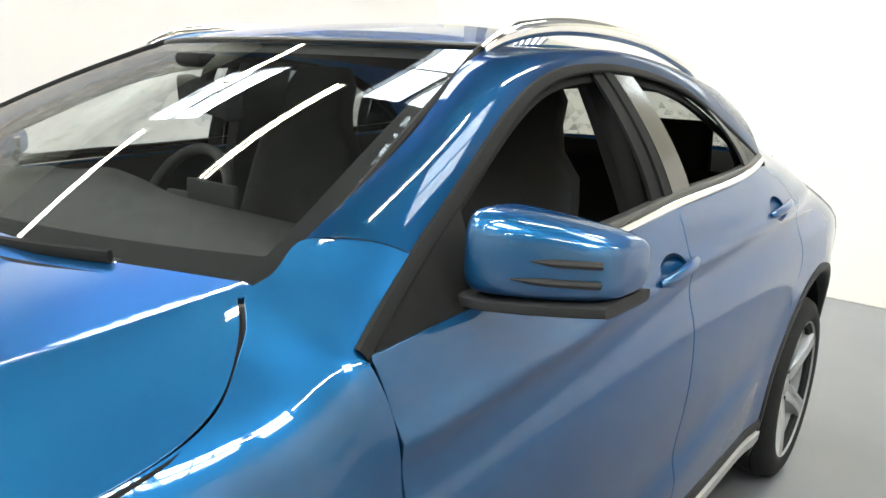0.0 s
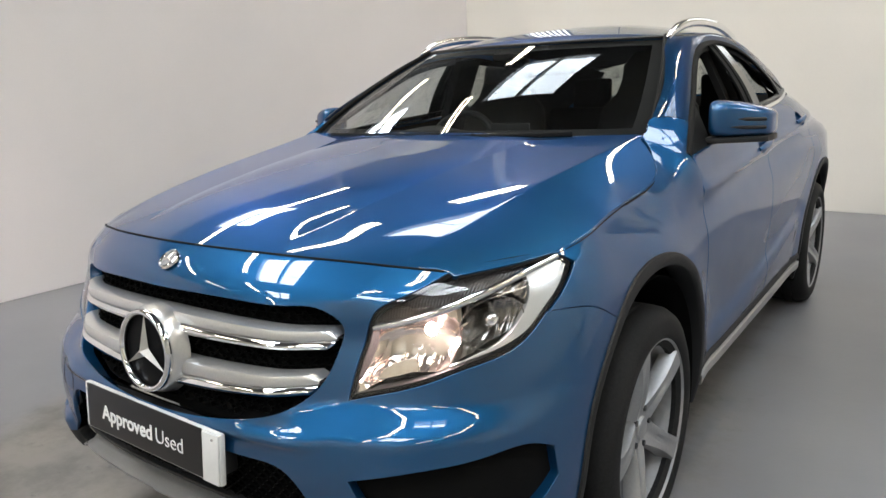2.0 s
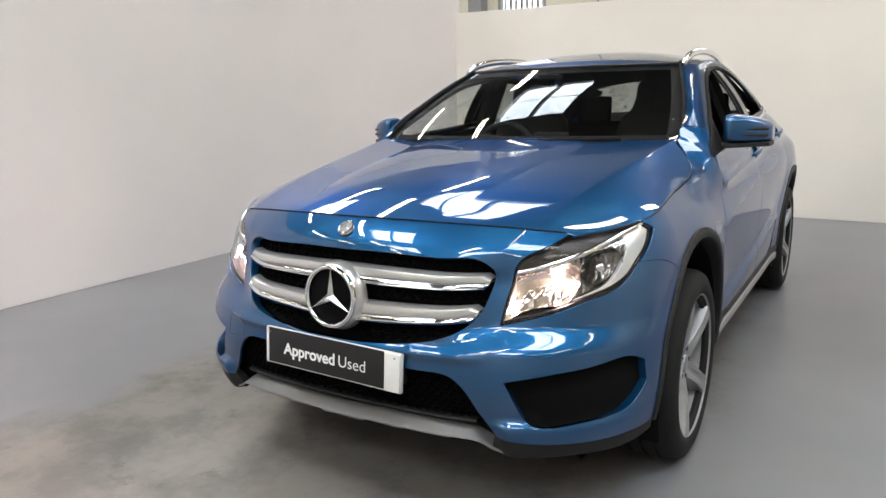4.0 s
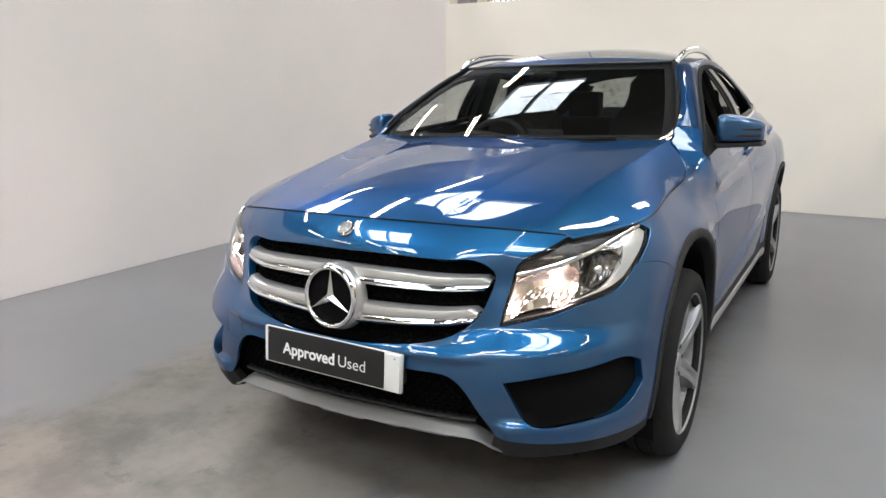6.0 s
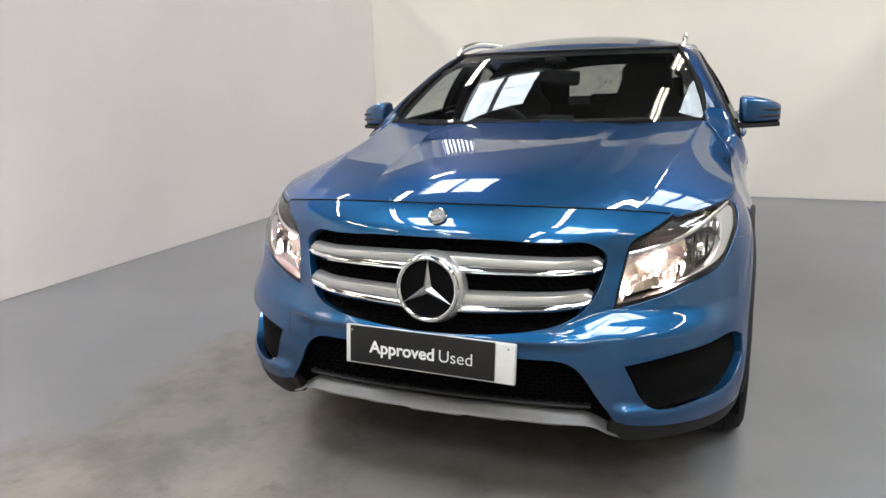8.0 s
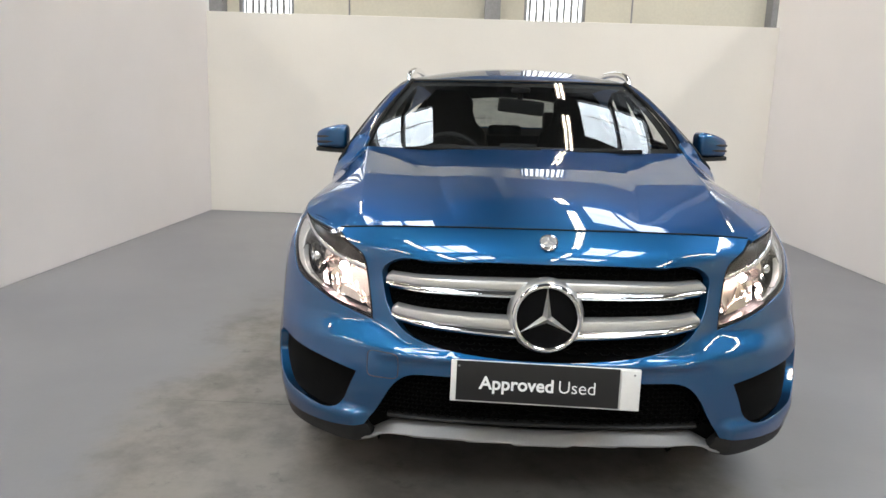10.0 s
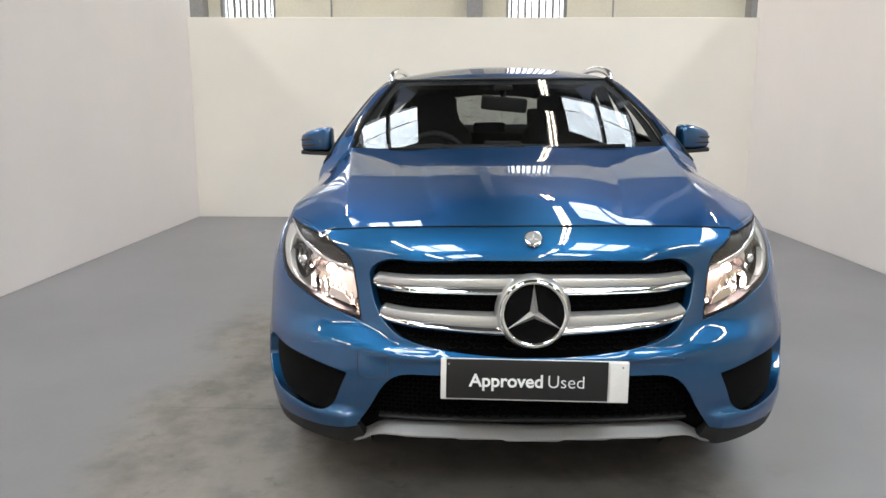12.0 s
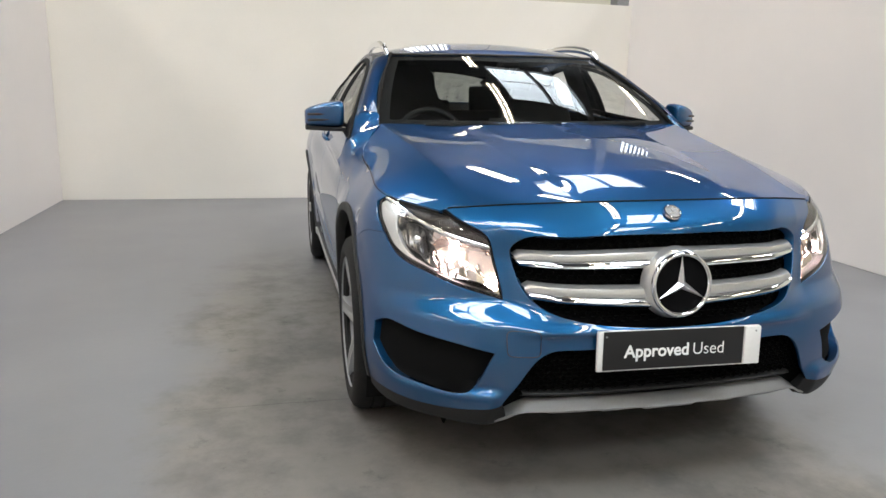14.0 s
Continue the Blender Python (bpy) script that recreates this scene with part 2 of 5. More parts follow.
def path(points, n):
    """n points along a smooth curve through the given ones."""
    p = np.array(points, float)
    d = np.concatenate([[0], np.cumsum(np.linalg.norm(np.diff(p, axis=0), axis=1))])
    s = np.linspace(0, d[-1], n)
    return np.stack([spl(d, p[:, k])(s) for k in range(p.shape[1])], axis=1)


def smooth_outline(points, step, corner=50):
    """A closed outline through the points: smooth, but sharp where it turns by more than corner degrees."""
    p = np.array(points, float)
    n = len(p)
    sharp = []
    for i in range(n):
        a, b = p[i] - p[i - 1], p[(i + 1) % n] - p[i]
        turn = abs(math.degrees(math.atan2(a[0] * b[1] - a[1] * b[0], a @ b)))
        if turn > corner:
            sharp.append(i)
    if not sharp:
        sharp = [0]
    out = []
    for k, i in enumerate(sharp):
        j = sharp[(k + 1) % len(sharp)]
        if j <= i:
            j += n
        seg = np.array([p[q % n] for q in range(i, j + 1)])
        length = np.linalg.norm(np.diff(seg, axis=0), axis=1).sum()
        m = max(2, int(length / step) + 1)
        out.append((path(seg, m) if len(seg) > 2 else np.linspace(seg[0], seg[-1], m))[:-1])
    return np.concatenate(out)


def inside(poly, pts):
    x, y = pts[:, 0], pts[:, 1]
    res = np.zeros(len(pts), bool)
    a = poly
    b = np.roll(poly, -1, axis=0)
    for (x0, y0), (x1, y1) in zip(a, b):
        if y0 == y1:
            continue
        c = ((y0 > y) != (y1 > y)) & (x < (x1 - x0) * (y - y0) / (y1 - y0) + x0)
        res ^= c
    return res


def inset(poly, d):
    """The outline moved inwards by d."""
    p = np.array(poly, float)
    area2 = (p[:, 0] * np.roll(p[:, 1], -1) - np.roll(p[:, 0], -1) * p[:, 1]).sum()
    t = np.roll(p, -1, axis=0) - np.roll(p, 1, axis=0)
    t /= np.maximum(np.linalg.norm(t, axis=1, keepdims=True), 1e-9)
    nrm = np.stack([-t[:, 1], t[:, 0]], axis=1) * (1 if area2 > 0 else -1)
    return p + nrm * d


def skin(name, surf, outline, holes=(), step=0.014, gap=0.0018, flange=0.012, hole_flange=0.02, mat=None, parent=None, label="", out=(0, 0, 0), mirror=False, edge=0.004, creases=None):
    """A panel: the part of the surface surf(a, b) inside an outline in (a, b), with holes, its edges folded inwards. out: a point that the
    outer side looks away from. creases: points along sharp lines of the surface, through which the mesh runs."""
    from mathutils.geometry import delaunay_2d_cdt
    loops = [inset(outline, gap)] + [inset(h, -gap) for h in holes]
    lo, hi = loops[0].min(0), loops[0].max(0)
    gx, gy = np.meshgrid(np.arange(lo[0] + step / 2, hi[0], step), np.arange(lo[1] + step / 2, hi[1], step))
    gx[1::2] += step / 2
    grid = np.stack([gx.ravel(), gy.ravel()], axis=1)
    if creases is not None:
        near = np.full(len(grid), 9.0)
        for k in range(0, len(creases), 200):
            near = np.minimum(near, np.sqrt(((grid[:, None] - creases[None, k:k + 200]) ** 2).sum(2)).min(1))
        grid = np.concatenate([creases, grid[near > step * 0.75]])
    keep = inside(loops[0], grid)
    for h in loops[1:]:
        keep &= ~inside(h, grid)
    grid = grid[keep]
    rim = np.concatenate(loops)
    near = np.full(len(grid), 9.0)
    for k in range(0, len(rim), 200):
        near = np.minimum(near, np.sqrt(((grid[:, None] - rim[None, k:k + 200]) ** 2).sum(2)).min(1))
    grid = grid[near > step * 0.55]
    pts = np.concatenate([rim, grid])
    edges, s = [], 0
    for q in loops:
        edges += [(s + i, s + (i + 1) % len(q)) for i in range(len(q))]
        s += len(q)
    v2, _, f2, _, _, _ = delaunay_2d_cdt([Vector(p) for p in pts], edges, [], 0, 1e-6)
    v2 = np.array([tuple(v) for v in v2])
    f2 = np.array([tuple(f) for f in f2 if len(f) == 3])
    mid = v2[f2].mean(1)
    keep = inside(loops[0], mid)
    for h in loops[1:]:
        keep &= ~inside(h, mid)
    f2 = f2[keep]
    used = np.unique(f2)
    index = np.full(len(v2), -1)
    index[used] = np.arange(len(used))
    v2, f2 = v2[used], index[f2]
    e = 1e-4
    pos = surf(v2[:, 0], v2[:, 1])
    da = surf(v2[:, 0] + e, v2[:, 1]) - surf(v2[:, 0] - e, v2[:, 1])
    db = surf(v2[:, 0], v2[:, 1] + e) - surf(v2[:, 0], v2[:, 1] - e)
    nrm = np.cross(da, db)
    nrm /= np.maximum(np.linalg.norm(nrm, axis=1, keepdims=True), 1e-12)
    c = pos.mean(0)
    k = len(pos) // 2
    flip = ((nrm * (pos - np.array(out))).sum(1).mean()) < 0
    if flip:
        nrm = -nrm
        f2 = f2[:, ::-1]
    # consistent winding against the normals
    fn = np.cross(pos[f2[:, 1]] - pos[f2[:, 0]], pos[f2[:, 2]] - pos[f2[:, 0]])
    bad = (fn * nrm[f2[:, 0]]).sum(1) < 0
    f2[bad] = f2[bad][:, ::-1]
    # the folded edge
    count = {}
    for f in f2:
        for q in range(3):
            a, b = int(f[q]), int(f[(q + 1) % 3])
            count[(a, b)] = count.get((a, b), 0) + 1
    border = [(a, b) for (a, b) in count if (b, a) not in count]
    ids = sorted({a for ab in border for a in ab})
    outward = {i: np.zeros(3) for i in ids}
    for a, b in border:
        t = pos[b] - pos[a]
        for i in (a, b):
            outward[i] += np.cross(t, nrm[i]) / max(np.linalg.norm(t), 1e-9)
    nh = len(loops[0])
    hull2 = loops[0]
    verts, norms, faces = [*pos], [*nrm], [tuple(int(q) for q in f) for f in f2]
    ring1, ring2 = {}, {}
    for i in ids:
        o = outward[i] / max(np.linalg.norm(outward[i]), 1e-9)
        d = flange
        if holes and np.sqrt(((hull2 - v2[i]) ** 2).sum(1)).min() > 1e-4:
            d = hole_flange
        ring1[i] = len(verts)
        verts.append(pos[i] + o * edge * 0.35 - nrm[i] * edge)
        norms.append(o)
        ring2[i] = len(verts)
        verts.append(pos[i] + o * edge * 0.35 - nrm[i] * max(d, edge * 1.5))
        norms.append(o)
    for a, b in border:
        faces.append((b, a, ring1[a], ring1[b]))
        faces.append((ring1[b], ring1[a], ring2[a], ring2[b]))
    verts, norms = np.array(verts), np.array(norms)
    obs = [mesh_object(name, verts, faces, mat, parent, label, True, norms)]
    if mirror:
        w = np.array([-1, 1, 1])
        obs.append(mesh_object(name, verts * w, [f[::-1] for f in faces], mat, parent, label, True, norms * w))
    return obs


def grid_faces(n, m, closed_n=False, closed_m=False):
    fs = []
    for i in range(n if closed_n else n - 1):
        for j in range(m if closed_m else m - 1):
            fs.append((i * m + j, ((i + 1) % n) * m + j, ((i + 1) % n) * m + (j + 1) % m, i * m + (j + 1) % m))
    return fs


def loft(name, rows, mat, parent=None, label="", closed=False, caps=False, mirror=False, thick=0.0, flip=False):
    """A smooth sheet or tube through rows of points (rows x points x 3)."""
    rows = np.array(rows, float)
    n, m = rows.shape[:2]
    verts = rows.reshape(-1, 3)
    faces = grid_faces(n, m, False, closed)
    if caps:
        faces.append(tuple(range(m))[::-1])
        faces.append(tuple((n - 1) * m + j for j in range(m)))
    if flip:
        faces = [f[::-1] for f in faces]
    obs = []
    for s in ((1, -1) if mirror else (1,)):
        bm = bmesh.new()
        vs = [bm.verts.new((v[0] * s, v[1], v[2])) for v in verts]
        for f in faces:
            try:
                bm.faces.new([vs[i] for i in (f if s > 0 else f[::-1])])
            except ValueError:
                pass
        if closed or caps:
            bmesh.ops.recalc_face_normals(bm, faces=bm.faces)
        if thick:
            bmesh.ops.solidify(bm, geom=bm.faces[:], thickness=thick)
        obs.append(part(name, bm, mat, parent, label))
    return obs


def tube(name, points, radius, mat, parent=None, label="", sides=12, squash=1.0, up=(0, 0, 1), closed=False, mirror=False, taper=None):
    """A round bar along points."""
    p = np.array(points, float)
    t = np.gradient(p, axis=0) if not closed else np.roll(p, -1, axis=0) - np.roll(p, 1, axis=0)
    t /= np.linalg.norm(t, axis=1, keepdims=True)
    rows = []
    for i in range(len(p)):
        a = np.cross(t[i], up)
        a /= max(np.linalg.norm(a), 1e-9)
        b = np.cross(a, t[i])
        r = radius if taper is None else radius * taper(i / (len(p) - 1))
        rows.append([p[i] + r * (math.cos(q) * a + squash * math.sin(q) * b) for q in np.linspace(0, 2 * math.pi, sides, endpoint=False)])
    if closed:
        rows.append(rows[0])
    return loft(name, rows, mat, parent, label, closed=True, caps=not closed, mirror=mirror)


def lathe(profile, steps, axis_m, bm=None):
    """A body turned round the x axis from (x, r) pairs, closed into a loop; placed by axis_m."""
    bm = bm or bmesh.new()
    rings = []
    for k in range(steps):
        a = 2 * math.pi * k / steps
        rings.append([bm.verts.new(axis_m @ Vector((x, r * math.cos(a), r * math.sin(a)))) for x, r in profile])
    for k in range(steps):
        r0, r1 = rings[k], rings[(k + 1) % steps]
        for i in range(len(profile) - 1):
            try:
                bm.faces.new((r0[i], r1[i], r1[i + 1], r0[i + 1]))
            except ValueError:
                pass
    return bm


# ---- the bay and the hall round it ----
XL, XR, YB, TOP = -3.37, 3.20, 5.76, 2.33
WALL_Z = 3.95
HX0, HX1, HY0, HY1 = -10.0, 10.0, -11.0, 8.2


def structure(name, bm, mat, label, smooth=False):
    return tagged(part(name, bm, mat, None, label, smooth), label, name.split("_")[0], kind="structure")


structure("floor", box(HX0, HX1, HY0, HY1, -0.2, 0.0), FLOOR, "grey painted concrete floor, worn and dirty where cars stand")
structure("wall_left", box(XL - 0.1, XL, -4.6, YB + 0.1, 0.0, 2.75, 0.006), WHITE, "plain white painted side wall of the photo bay")
structure("wall_right", box(XR, XR + 0.1, 1.2, YB + 0.1, 0.0, 2.75, 0.006), WHITE, "plain white painted side wall of the photo bay")
structure("wall_back", box(XL, XR, YB, YB + 0.1, 0.0, TOP, 0.006), BACK, "low white painted back wall of the photo bay")


def hall_wall_with_windows(name, y, openings, z0, z1):
    """The hall's far wall with window openings through it."""
    bm = bmesh.new()
    xs = [HX0] + [v for o in sorted(openings) for v in o] + [HX1]
    for i in range(0, len(xs), 2):
        box(xs[i], xs[i + 1], y, y + 0.2, 0, WALL_Z, bm=bm)
    for a, b in openings:
        box(a, b, y, y + 0.2, 0, z0, bm=bm)
        box(a, b, y, y + 0.2, z1, WALL_Z, bm=bm)
    # unseen top part, added dark so the hood's reflection stays dark
    structure("wall_hall_upper", box(HX0, HX1, y, y + 0.2, WALL_Z, ROOF_Z), ROOFING, "unseen dark top of the hall's far wall, for the hood's reflection")
    return structure(name, bm, CREAM, "cream metal-clad far wall of the hall with window openings")


FAR = 6.9
FAR_WINDOWS = [(-3.35, -2.62), (0.38, 1.17), (4.0, 4.8), (-7.2, -6.4)]
hall_wall_with_windows("wall_hall_north", FAR, FAR_WINDOWS, 2.2, 3.85)
structure("wall_hall_south", box(HX0, HX1, HY0 - 0.2, HY0, 0, ROOF_Z), CREAM, "cream metal-clad wall of the hall")
structure("wall_hall_west", box(HX0 - 0.2, HX0, HY0 - 0.2, FAR + 0.2, 0, ROOF_Z), CREAM, "cream metal-clad wall of the hall")
structure("wall_hall_east", box(HX1, HX1 + 0.2, HY0 - 0.2, FAR + 0.2, 0, ROOF_Z), CREAM, "cream metal-clad wall of the hall")


def far_window(a, b, z0, z1):
    root = tagged(new("window_1"), "bright patterned window high in the hall's far wall", "window", "hall windows", "structure")
    part("window_frame", box(a, a + 0.04, FAR + 0.02, FAR + 0.1, z0, z1), STEEL, root)
    part("window_frame", box(b - 0.04, b, FAR + 0.02, FAR + 0.1, z0, z1), STEEL, root)
    part("pane", box(a + 0.04, b - 0.04, FAR + 0.12, FAR + 0.13, z0, z1), DAY, root, "frosted pane bright with daylight")
    random.seed(int(a * 100))
    for k in range(8):
        x = a + 0.06 + (b - a - 0.16) * k / 7
        part("bar", box(x, x + 0.022 + 0.022 * random.random(), FAR + 0.09, FAR + 0.11, z0, z1), STEEL, root)
    return root


for a, b in FAR_WINDOWS:
    far_window(a, b, 2.2, 3.85)

for x in (-3.70, -0.13, 3.45, 7.0, -7.2):
    structure("steel_post", box(x, x + 0.2, FAR - 0.22, FAR - 0.01, 0, ROOF_Z, 0.004), STEEL, "grey steel post of the hall frame")
for x in (-1.9, 1.75):
    structure("trim", box(x, x + 0.02, FAR - 0.012, FAR - 0.001, 2.0, ROOF_Z), STEEL, "thin vertical joint cover on the cladding")


def roof_sheet():
    """The hall's roof, with the rooflights cut through."""
    xs = sorted({HX0, HX1, *[v for o in ROOFLIGHTS for v in o[:2]]})
    ys = sorted({HY0, HY1, *[v for o in ROOFLIGHTS for v in o[2:]]})
    bm = bmesh.new()
    for x0, x1 in zip(xs, xs[1:]):
        for y0, y1 in zip(ys, ys[1:]):
            mx, my = (x0 + x1) / 2, (y0 + y1) / 2
            if any(a < mx < b and c < my < d for a, b, c, d in ROOFLIGHTS):
                continue
            box(x0, x1, y0, y1, ROOF_Z, ROOF_Z + 0.15, bm=bm)
    return structure("ceiling", bm, ROOFING, "dark metal roof lining of the hall")


roof_sheet()


def rooflight(x0, x1, y0, y1):
    root = tagged(new("skylight"), "white-framed rooflight with dark glazing bars", "skylight", "rooflights", "structure")
    for q in ((x0, x1, y0, y0 + 0.05), (x0, x1, y1 - 0.05, y1), (x0, x0 + 0.05, y0 + 0.05, y1 - 0.05), (x1 - 0.05, x1, y0 + 0.05, y1 - 0.05)):
        part("window_frame", box(*q, ROOF_Z - 0.03, ROOF_Z + 0.18), STEEL, root)
    mx = (x0 + x1) / 2
    part("glazing_bar", box(mx - 0.05, mx + 0.05, y0 + 0.05, y1 - 0.05, ROOF_Z - 0.02, ROOF_Z + 0.1), STEEL, root)
    my = (y0 + y1) / 2
    part("glazing_bar", box(x0 + 0.05, x1 - 0.05, my - 0.015, my + 0.015, ROOF_Z + 0.01, ROOF_Z + 0.05), STEEL, root)


for r in ROOFLIGHTS:
    rooflight(*r)


def batten(x, y, z, length):
    root = tagged(new("tube_light"), "twin fluorescent tube light hanging from the hall roof", "light", "tube lights")
    root.location = (x, y, z)
    part("housing", box(-0.035, 0.035, -length / 2, length / 2, 0.03, 0.08, 0.01), PLATE_WHITE, root)
    for s in (-1, 1):
        bm = bmesh.new()
        rows = [[bm.verts.new((s * x, y, z)) for x, z in ((0.034, 0.05), (0.07, 0.035), (0.10, -0.005), (0.102, -0.005), (0.072, 0.039), (0.034, 0.054))] for y in (-length / 2, length / 2)]
        for i in range(5):
            bm.faces.new((rows[0][i], rows[0][i + 1], rows[1][i + 1], rows[1][i]))
        part("reflector", bm, PLATE_WHITE, root)
    for s in (-0.05, 0.05):
        bm = bmesh.new()
        bmesh.ops.create_cone(bm, cap_ends=True, segments=10, radius1=0.015, radius2=0.015, depth=length - 0.06, matrix=pose(s, 0, 0.005, 90))
        part("tube", bm, TUBE, root, "glowing warm white fluorescent tube")
    for s in (-1, 1):
        part("end_cap", box(-0.09, 0.09, s * (length / 2) - 0.012, s * (length / 2) + 0.012, -0.01, 0.085, 0.004), PLATE_WHITE, root)
        bm = bmesh.new()
        bmesh.ops.create_cone(bm, cap_ends=True, segments=6, radius1=0.004, radius2=0.004, depth=ROOF_Z - z - 0.06, matrix=pose(0, s * length * 0.4, (ROOF_Z - z) / 2 + 0.04))
        part("hanger", bm, STEEL, root)
    return root


for x, y, length in TUBES:
    batten(x, y, TUBES_Z, length)

# ---- the car ----
CAR = tagged(new("car"), "blue metallic compact crossover car with lit headlights on the grey floor", "car")
LEAN = 0.65
CAR.matrix_world = pose(0.014, 0, 0, 0, -LEAN, -0.2)
Y0 = -0.20
FRONT_AXLE, REAR_AXLE, HUB_Z, TYRE_R = 0.045, 2.71, 0.345, 0.346

# the nose in plan, height by height: its foremost point, its squareness, its half width at Y0
nose_y = spl([0.18, 0.30, 0.40, 0.52, 0.60, 0.70, 0.80, 0.851, 0.875, 0.90, 0.92, 0.942, 0.965], [-0.76, -0.84, -0.868, -0.880, -0.868, -0.850, -0.830, -0.818, -0.809, -0.790, -0.769, -0.740, -0.70])
nose_n = spl([0.18, 0.34, 0.55, 0.72, 0.83, 0.91, 0.97], [2.85, 2.9, 2.8, 2.5, 2.2, 1.95, 1.9])
nose_w = spl([0.18, 0.30, 0.40, 0.55, 0.74, 0.83, 0.90, 0.95, 1.00, 1.06, 1.12], [0.845, 0.878, 0.893, 0.892, 0.888, 0.874, 0.844, 0.815, 0.792, 0.752, 0.690])
# the flank, height by height
flank = spl([0.18, 0.28, 0.36, 0.50, 0.62, 0.72, 0.82, 0.90, 0.97, 1.05, 1.085, 1.12, 1.15, 1.19, 1.25, 1.33, 1.43],
            [0.83, 0.855, 0.866, 0.874, 0.882, 0.890, 0.891, 0.884, 0.868, 0.846, 0.833, 0.815, 0.791, 0.752, 0.722, 0.672, 0.57])
SCALE_A = 0.75
A90 = SCALE_A * math.pi / 2


def step01(x):
    x = np.clip(x, 0, 1)
    return x * x * (3 - 2 * x)


def side_x(y, z):
    """Half width of the flank at y, z."""
    high = step01((z - 0.78) / 0.26)
    w = step01((y - Y0 - 0.55 * high) / (0.95 - 0.81 * high))
    x = nose_w(z) * (1 - w) + flank(z) * w
    # swollen arches
    for yc in (FRONT_AXLE, REAR_AXLE):
        r = np.sqrt((y - yc) ** 2 + (z - HUB_Z) ** 2)
        x = x + 0.012 * np.exp(-((r - 0.475) / 0.075) ** 2) * step01((y + 0.2) / 0.35)
    # the shoulder line that rises to the tail, and the hollow above the sill
    zs = 0.925 + 0.055 * (y - 0.2)
    mid = step01((y - 0.1) / 0.5) * step01((3.2 - y) / 0.4)
    x = x + mid * (0.010 * np.exp(-((z - zs) / 0.022) ** 2) - 0.010 * np.exp(-((z - zs + 0.07) / 0.05) ** 2))
    zl = 0.44 + 0.14 * step01((y - 0.8) / 1.4)
    x = x + mid * step01((y - 0.5) / 0.3) * step01((2.3 - y) / 0.3) * 0.020 * (np.tanh((zl - z) / 0.03) * 0.5 + 0.1) * np.exp(-((z - zl) / 0.16) ** 2)
    # the tail draws in
    x = x - 0.10 * np.clip((y - 2.75) / 0.7, 0, 2) ** 2 - 0.16 * np.clip((y - 2.15) / 0.9, 0, 2) ** 2 * step01((z - 0.92) / 0.25)
    x = x - 0.075 * step01((y - 2.30) / 0.30) * step01((z - 1.13) / 0.14)
    # the haunch over the rear wheel
    x = x + 0.018 * step01((y - 1.45) / 0.85) * np.exp(-(np.clip(np.abs(z - 0.96) - 0.06, 0, 9) / 0.14) ** 2) + 0.012 * step01((y - 0.7) / 1.2) * step01((0.9 - z) / 0.3)
    return x


def nose_crease(z):
    """Where the hood's outer crease runs down the nose to the grille's corner."""
    return 0.49 + 0.62 * (z - 0.84)


def hull(a, z):
    """The lower body: plan angle times SCALE_A round the nose, then the way along the flank."""
    a, z = np.asarray(a, float), np.asarray(z, float)
    s = np.sign(a)
    b = np.abs(a)
    phi = np.clip(b / SCALE_A, 0, math.pi / 2)
    n, w = nose_n(z), nose_w(z)
    depth = Y0 - nose_y(z)
    xn = w * np.sin(phi) ** (2 / n)
    # lamps and grille sit back above a shelf; a lip rolls out under the grille and a blade under the intakes
    flat = 1 - step01((phi / (math.pi / 2) - 0.70) / 0.30)
    back = -0.075 * step01((z - 0.585) / 0.075) * (1 - 0.85 * step01((z - 0.76) / 0.12)) * step01((xn - 0.34) / 0.18)
    lip = 0.022 * np.exp(-((z - 0.578) / 0.016) ** 2) * (1 - step01((xn - 0.40) / 0.12))
    blade = 0.045 * step01((0.405 - z) / 0.035) * step01((xn - 0.50) / 0.07)
    ridge = 0.007 * np.exp(-np.sqrt((xn - nose_crease(z)) ** 2 + 0.0035 ** 2) / 0.035) * step01((z - 0.835) / 0.03)
    yn = Y0 - depth * np.cos(phi) ** (2 / n) * (1 + (back + lip + blade + ridge) * flat)
    y = np.where(b <= A90, yn, Y0 + b - A90)
    x = np.where(b <= A90, xn, side_x(y, z))
    return np.stack([s * x, y, z], axis=-1)


def ax(x, z):
    """The plan coordinate of the nose point at x and height z."""
    return float(SCALE_A * math.asin(min(1.0, (abs(x) / float(nose_w(z))) ** (float(nose_n(z)) / 2)))) * (1 if x >= 0 else -1)


def ay(y, z):
    """The plan coordinate of the point of the left side at y and height z."""
    if y >= Y0:
        return A90 + y - Y0
    return float(SCALE_A * math.acos(min(1.0, ((Y0 - y) / (Y0 - float(nose_y(z)))) ** (float(nose_n(z)) / 2))))


def fx(*pts):
    return [(ax(x, z), z) for x, z in pts]


def fy(*pts):
    return [(ay(y, z), z) for y, z in pts]


def arch_taper(a):
    """The arch trim narrows towards its front foot."""
    return 0.017 * float(step01((a - 100) / 60))


def arch(yc, radius, a0, a1, n=24):
    """Points on the wheel arch, degrees from the front (180) over the top (90) to the back (0)."""
    out = []
    for a in np.linspace(a0, a1, n):
        r = radius - arch_taper(a)
        out.append((yc + r * math.cos(radians(a)), HUB_Z + r * math.sin(radians(a))))
    return out


def both(left):
    """A closed outline that is the same on both sides, from its left half, top middle to bottom middle."""
    return left + [(-a, z) for a, z in left[::-1] if abs(a) > 1e-6]


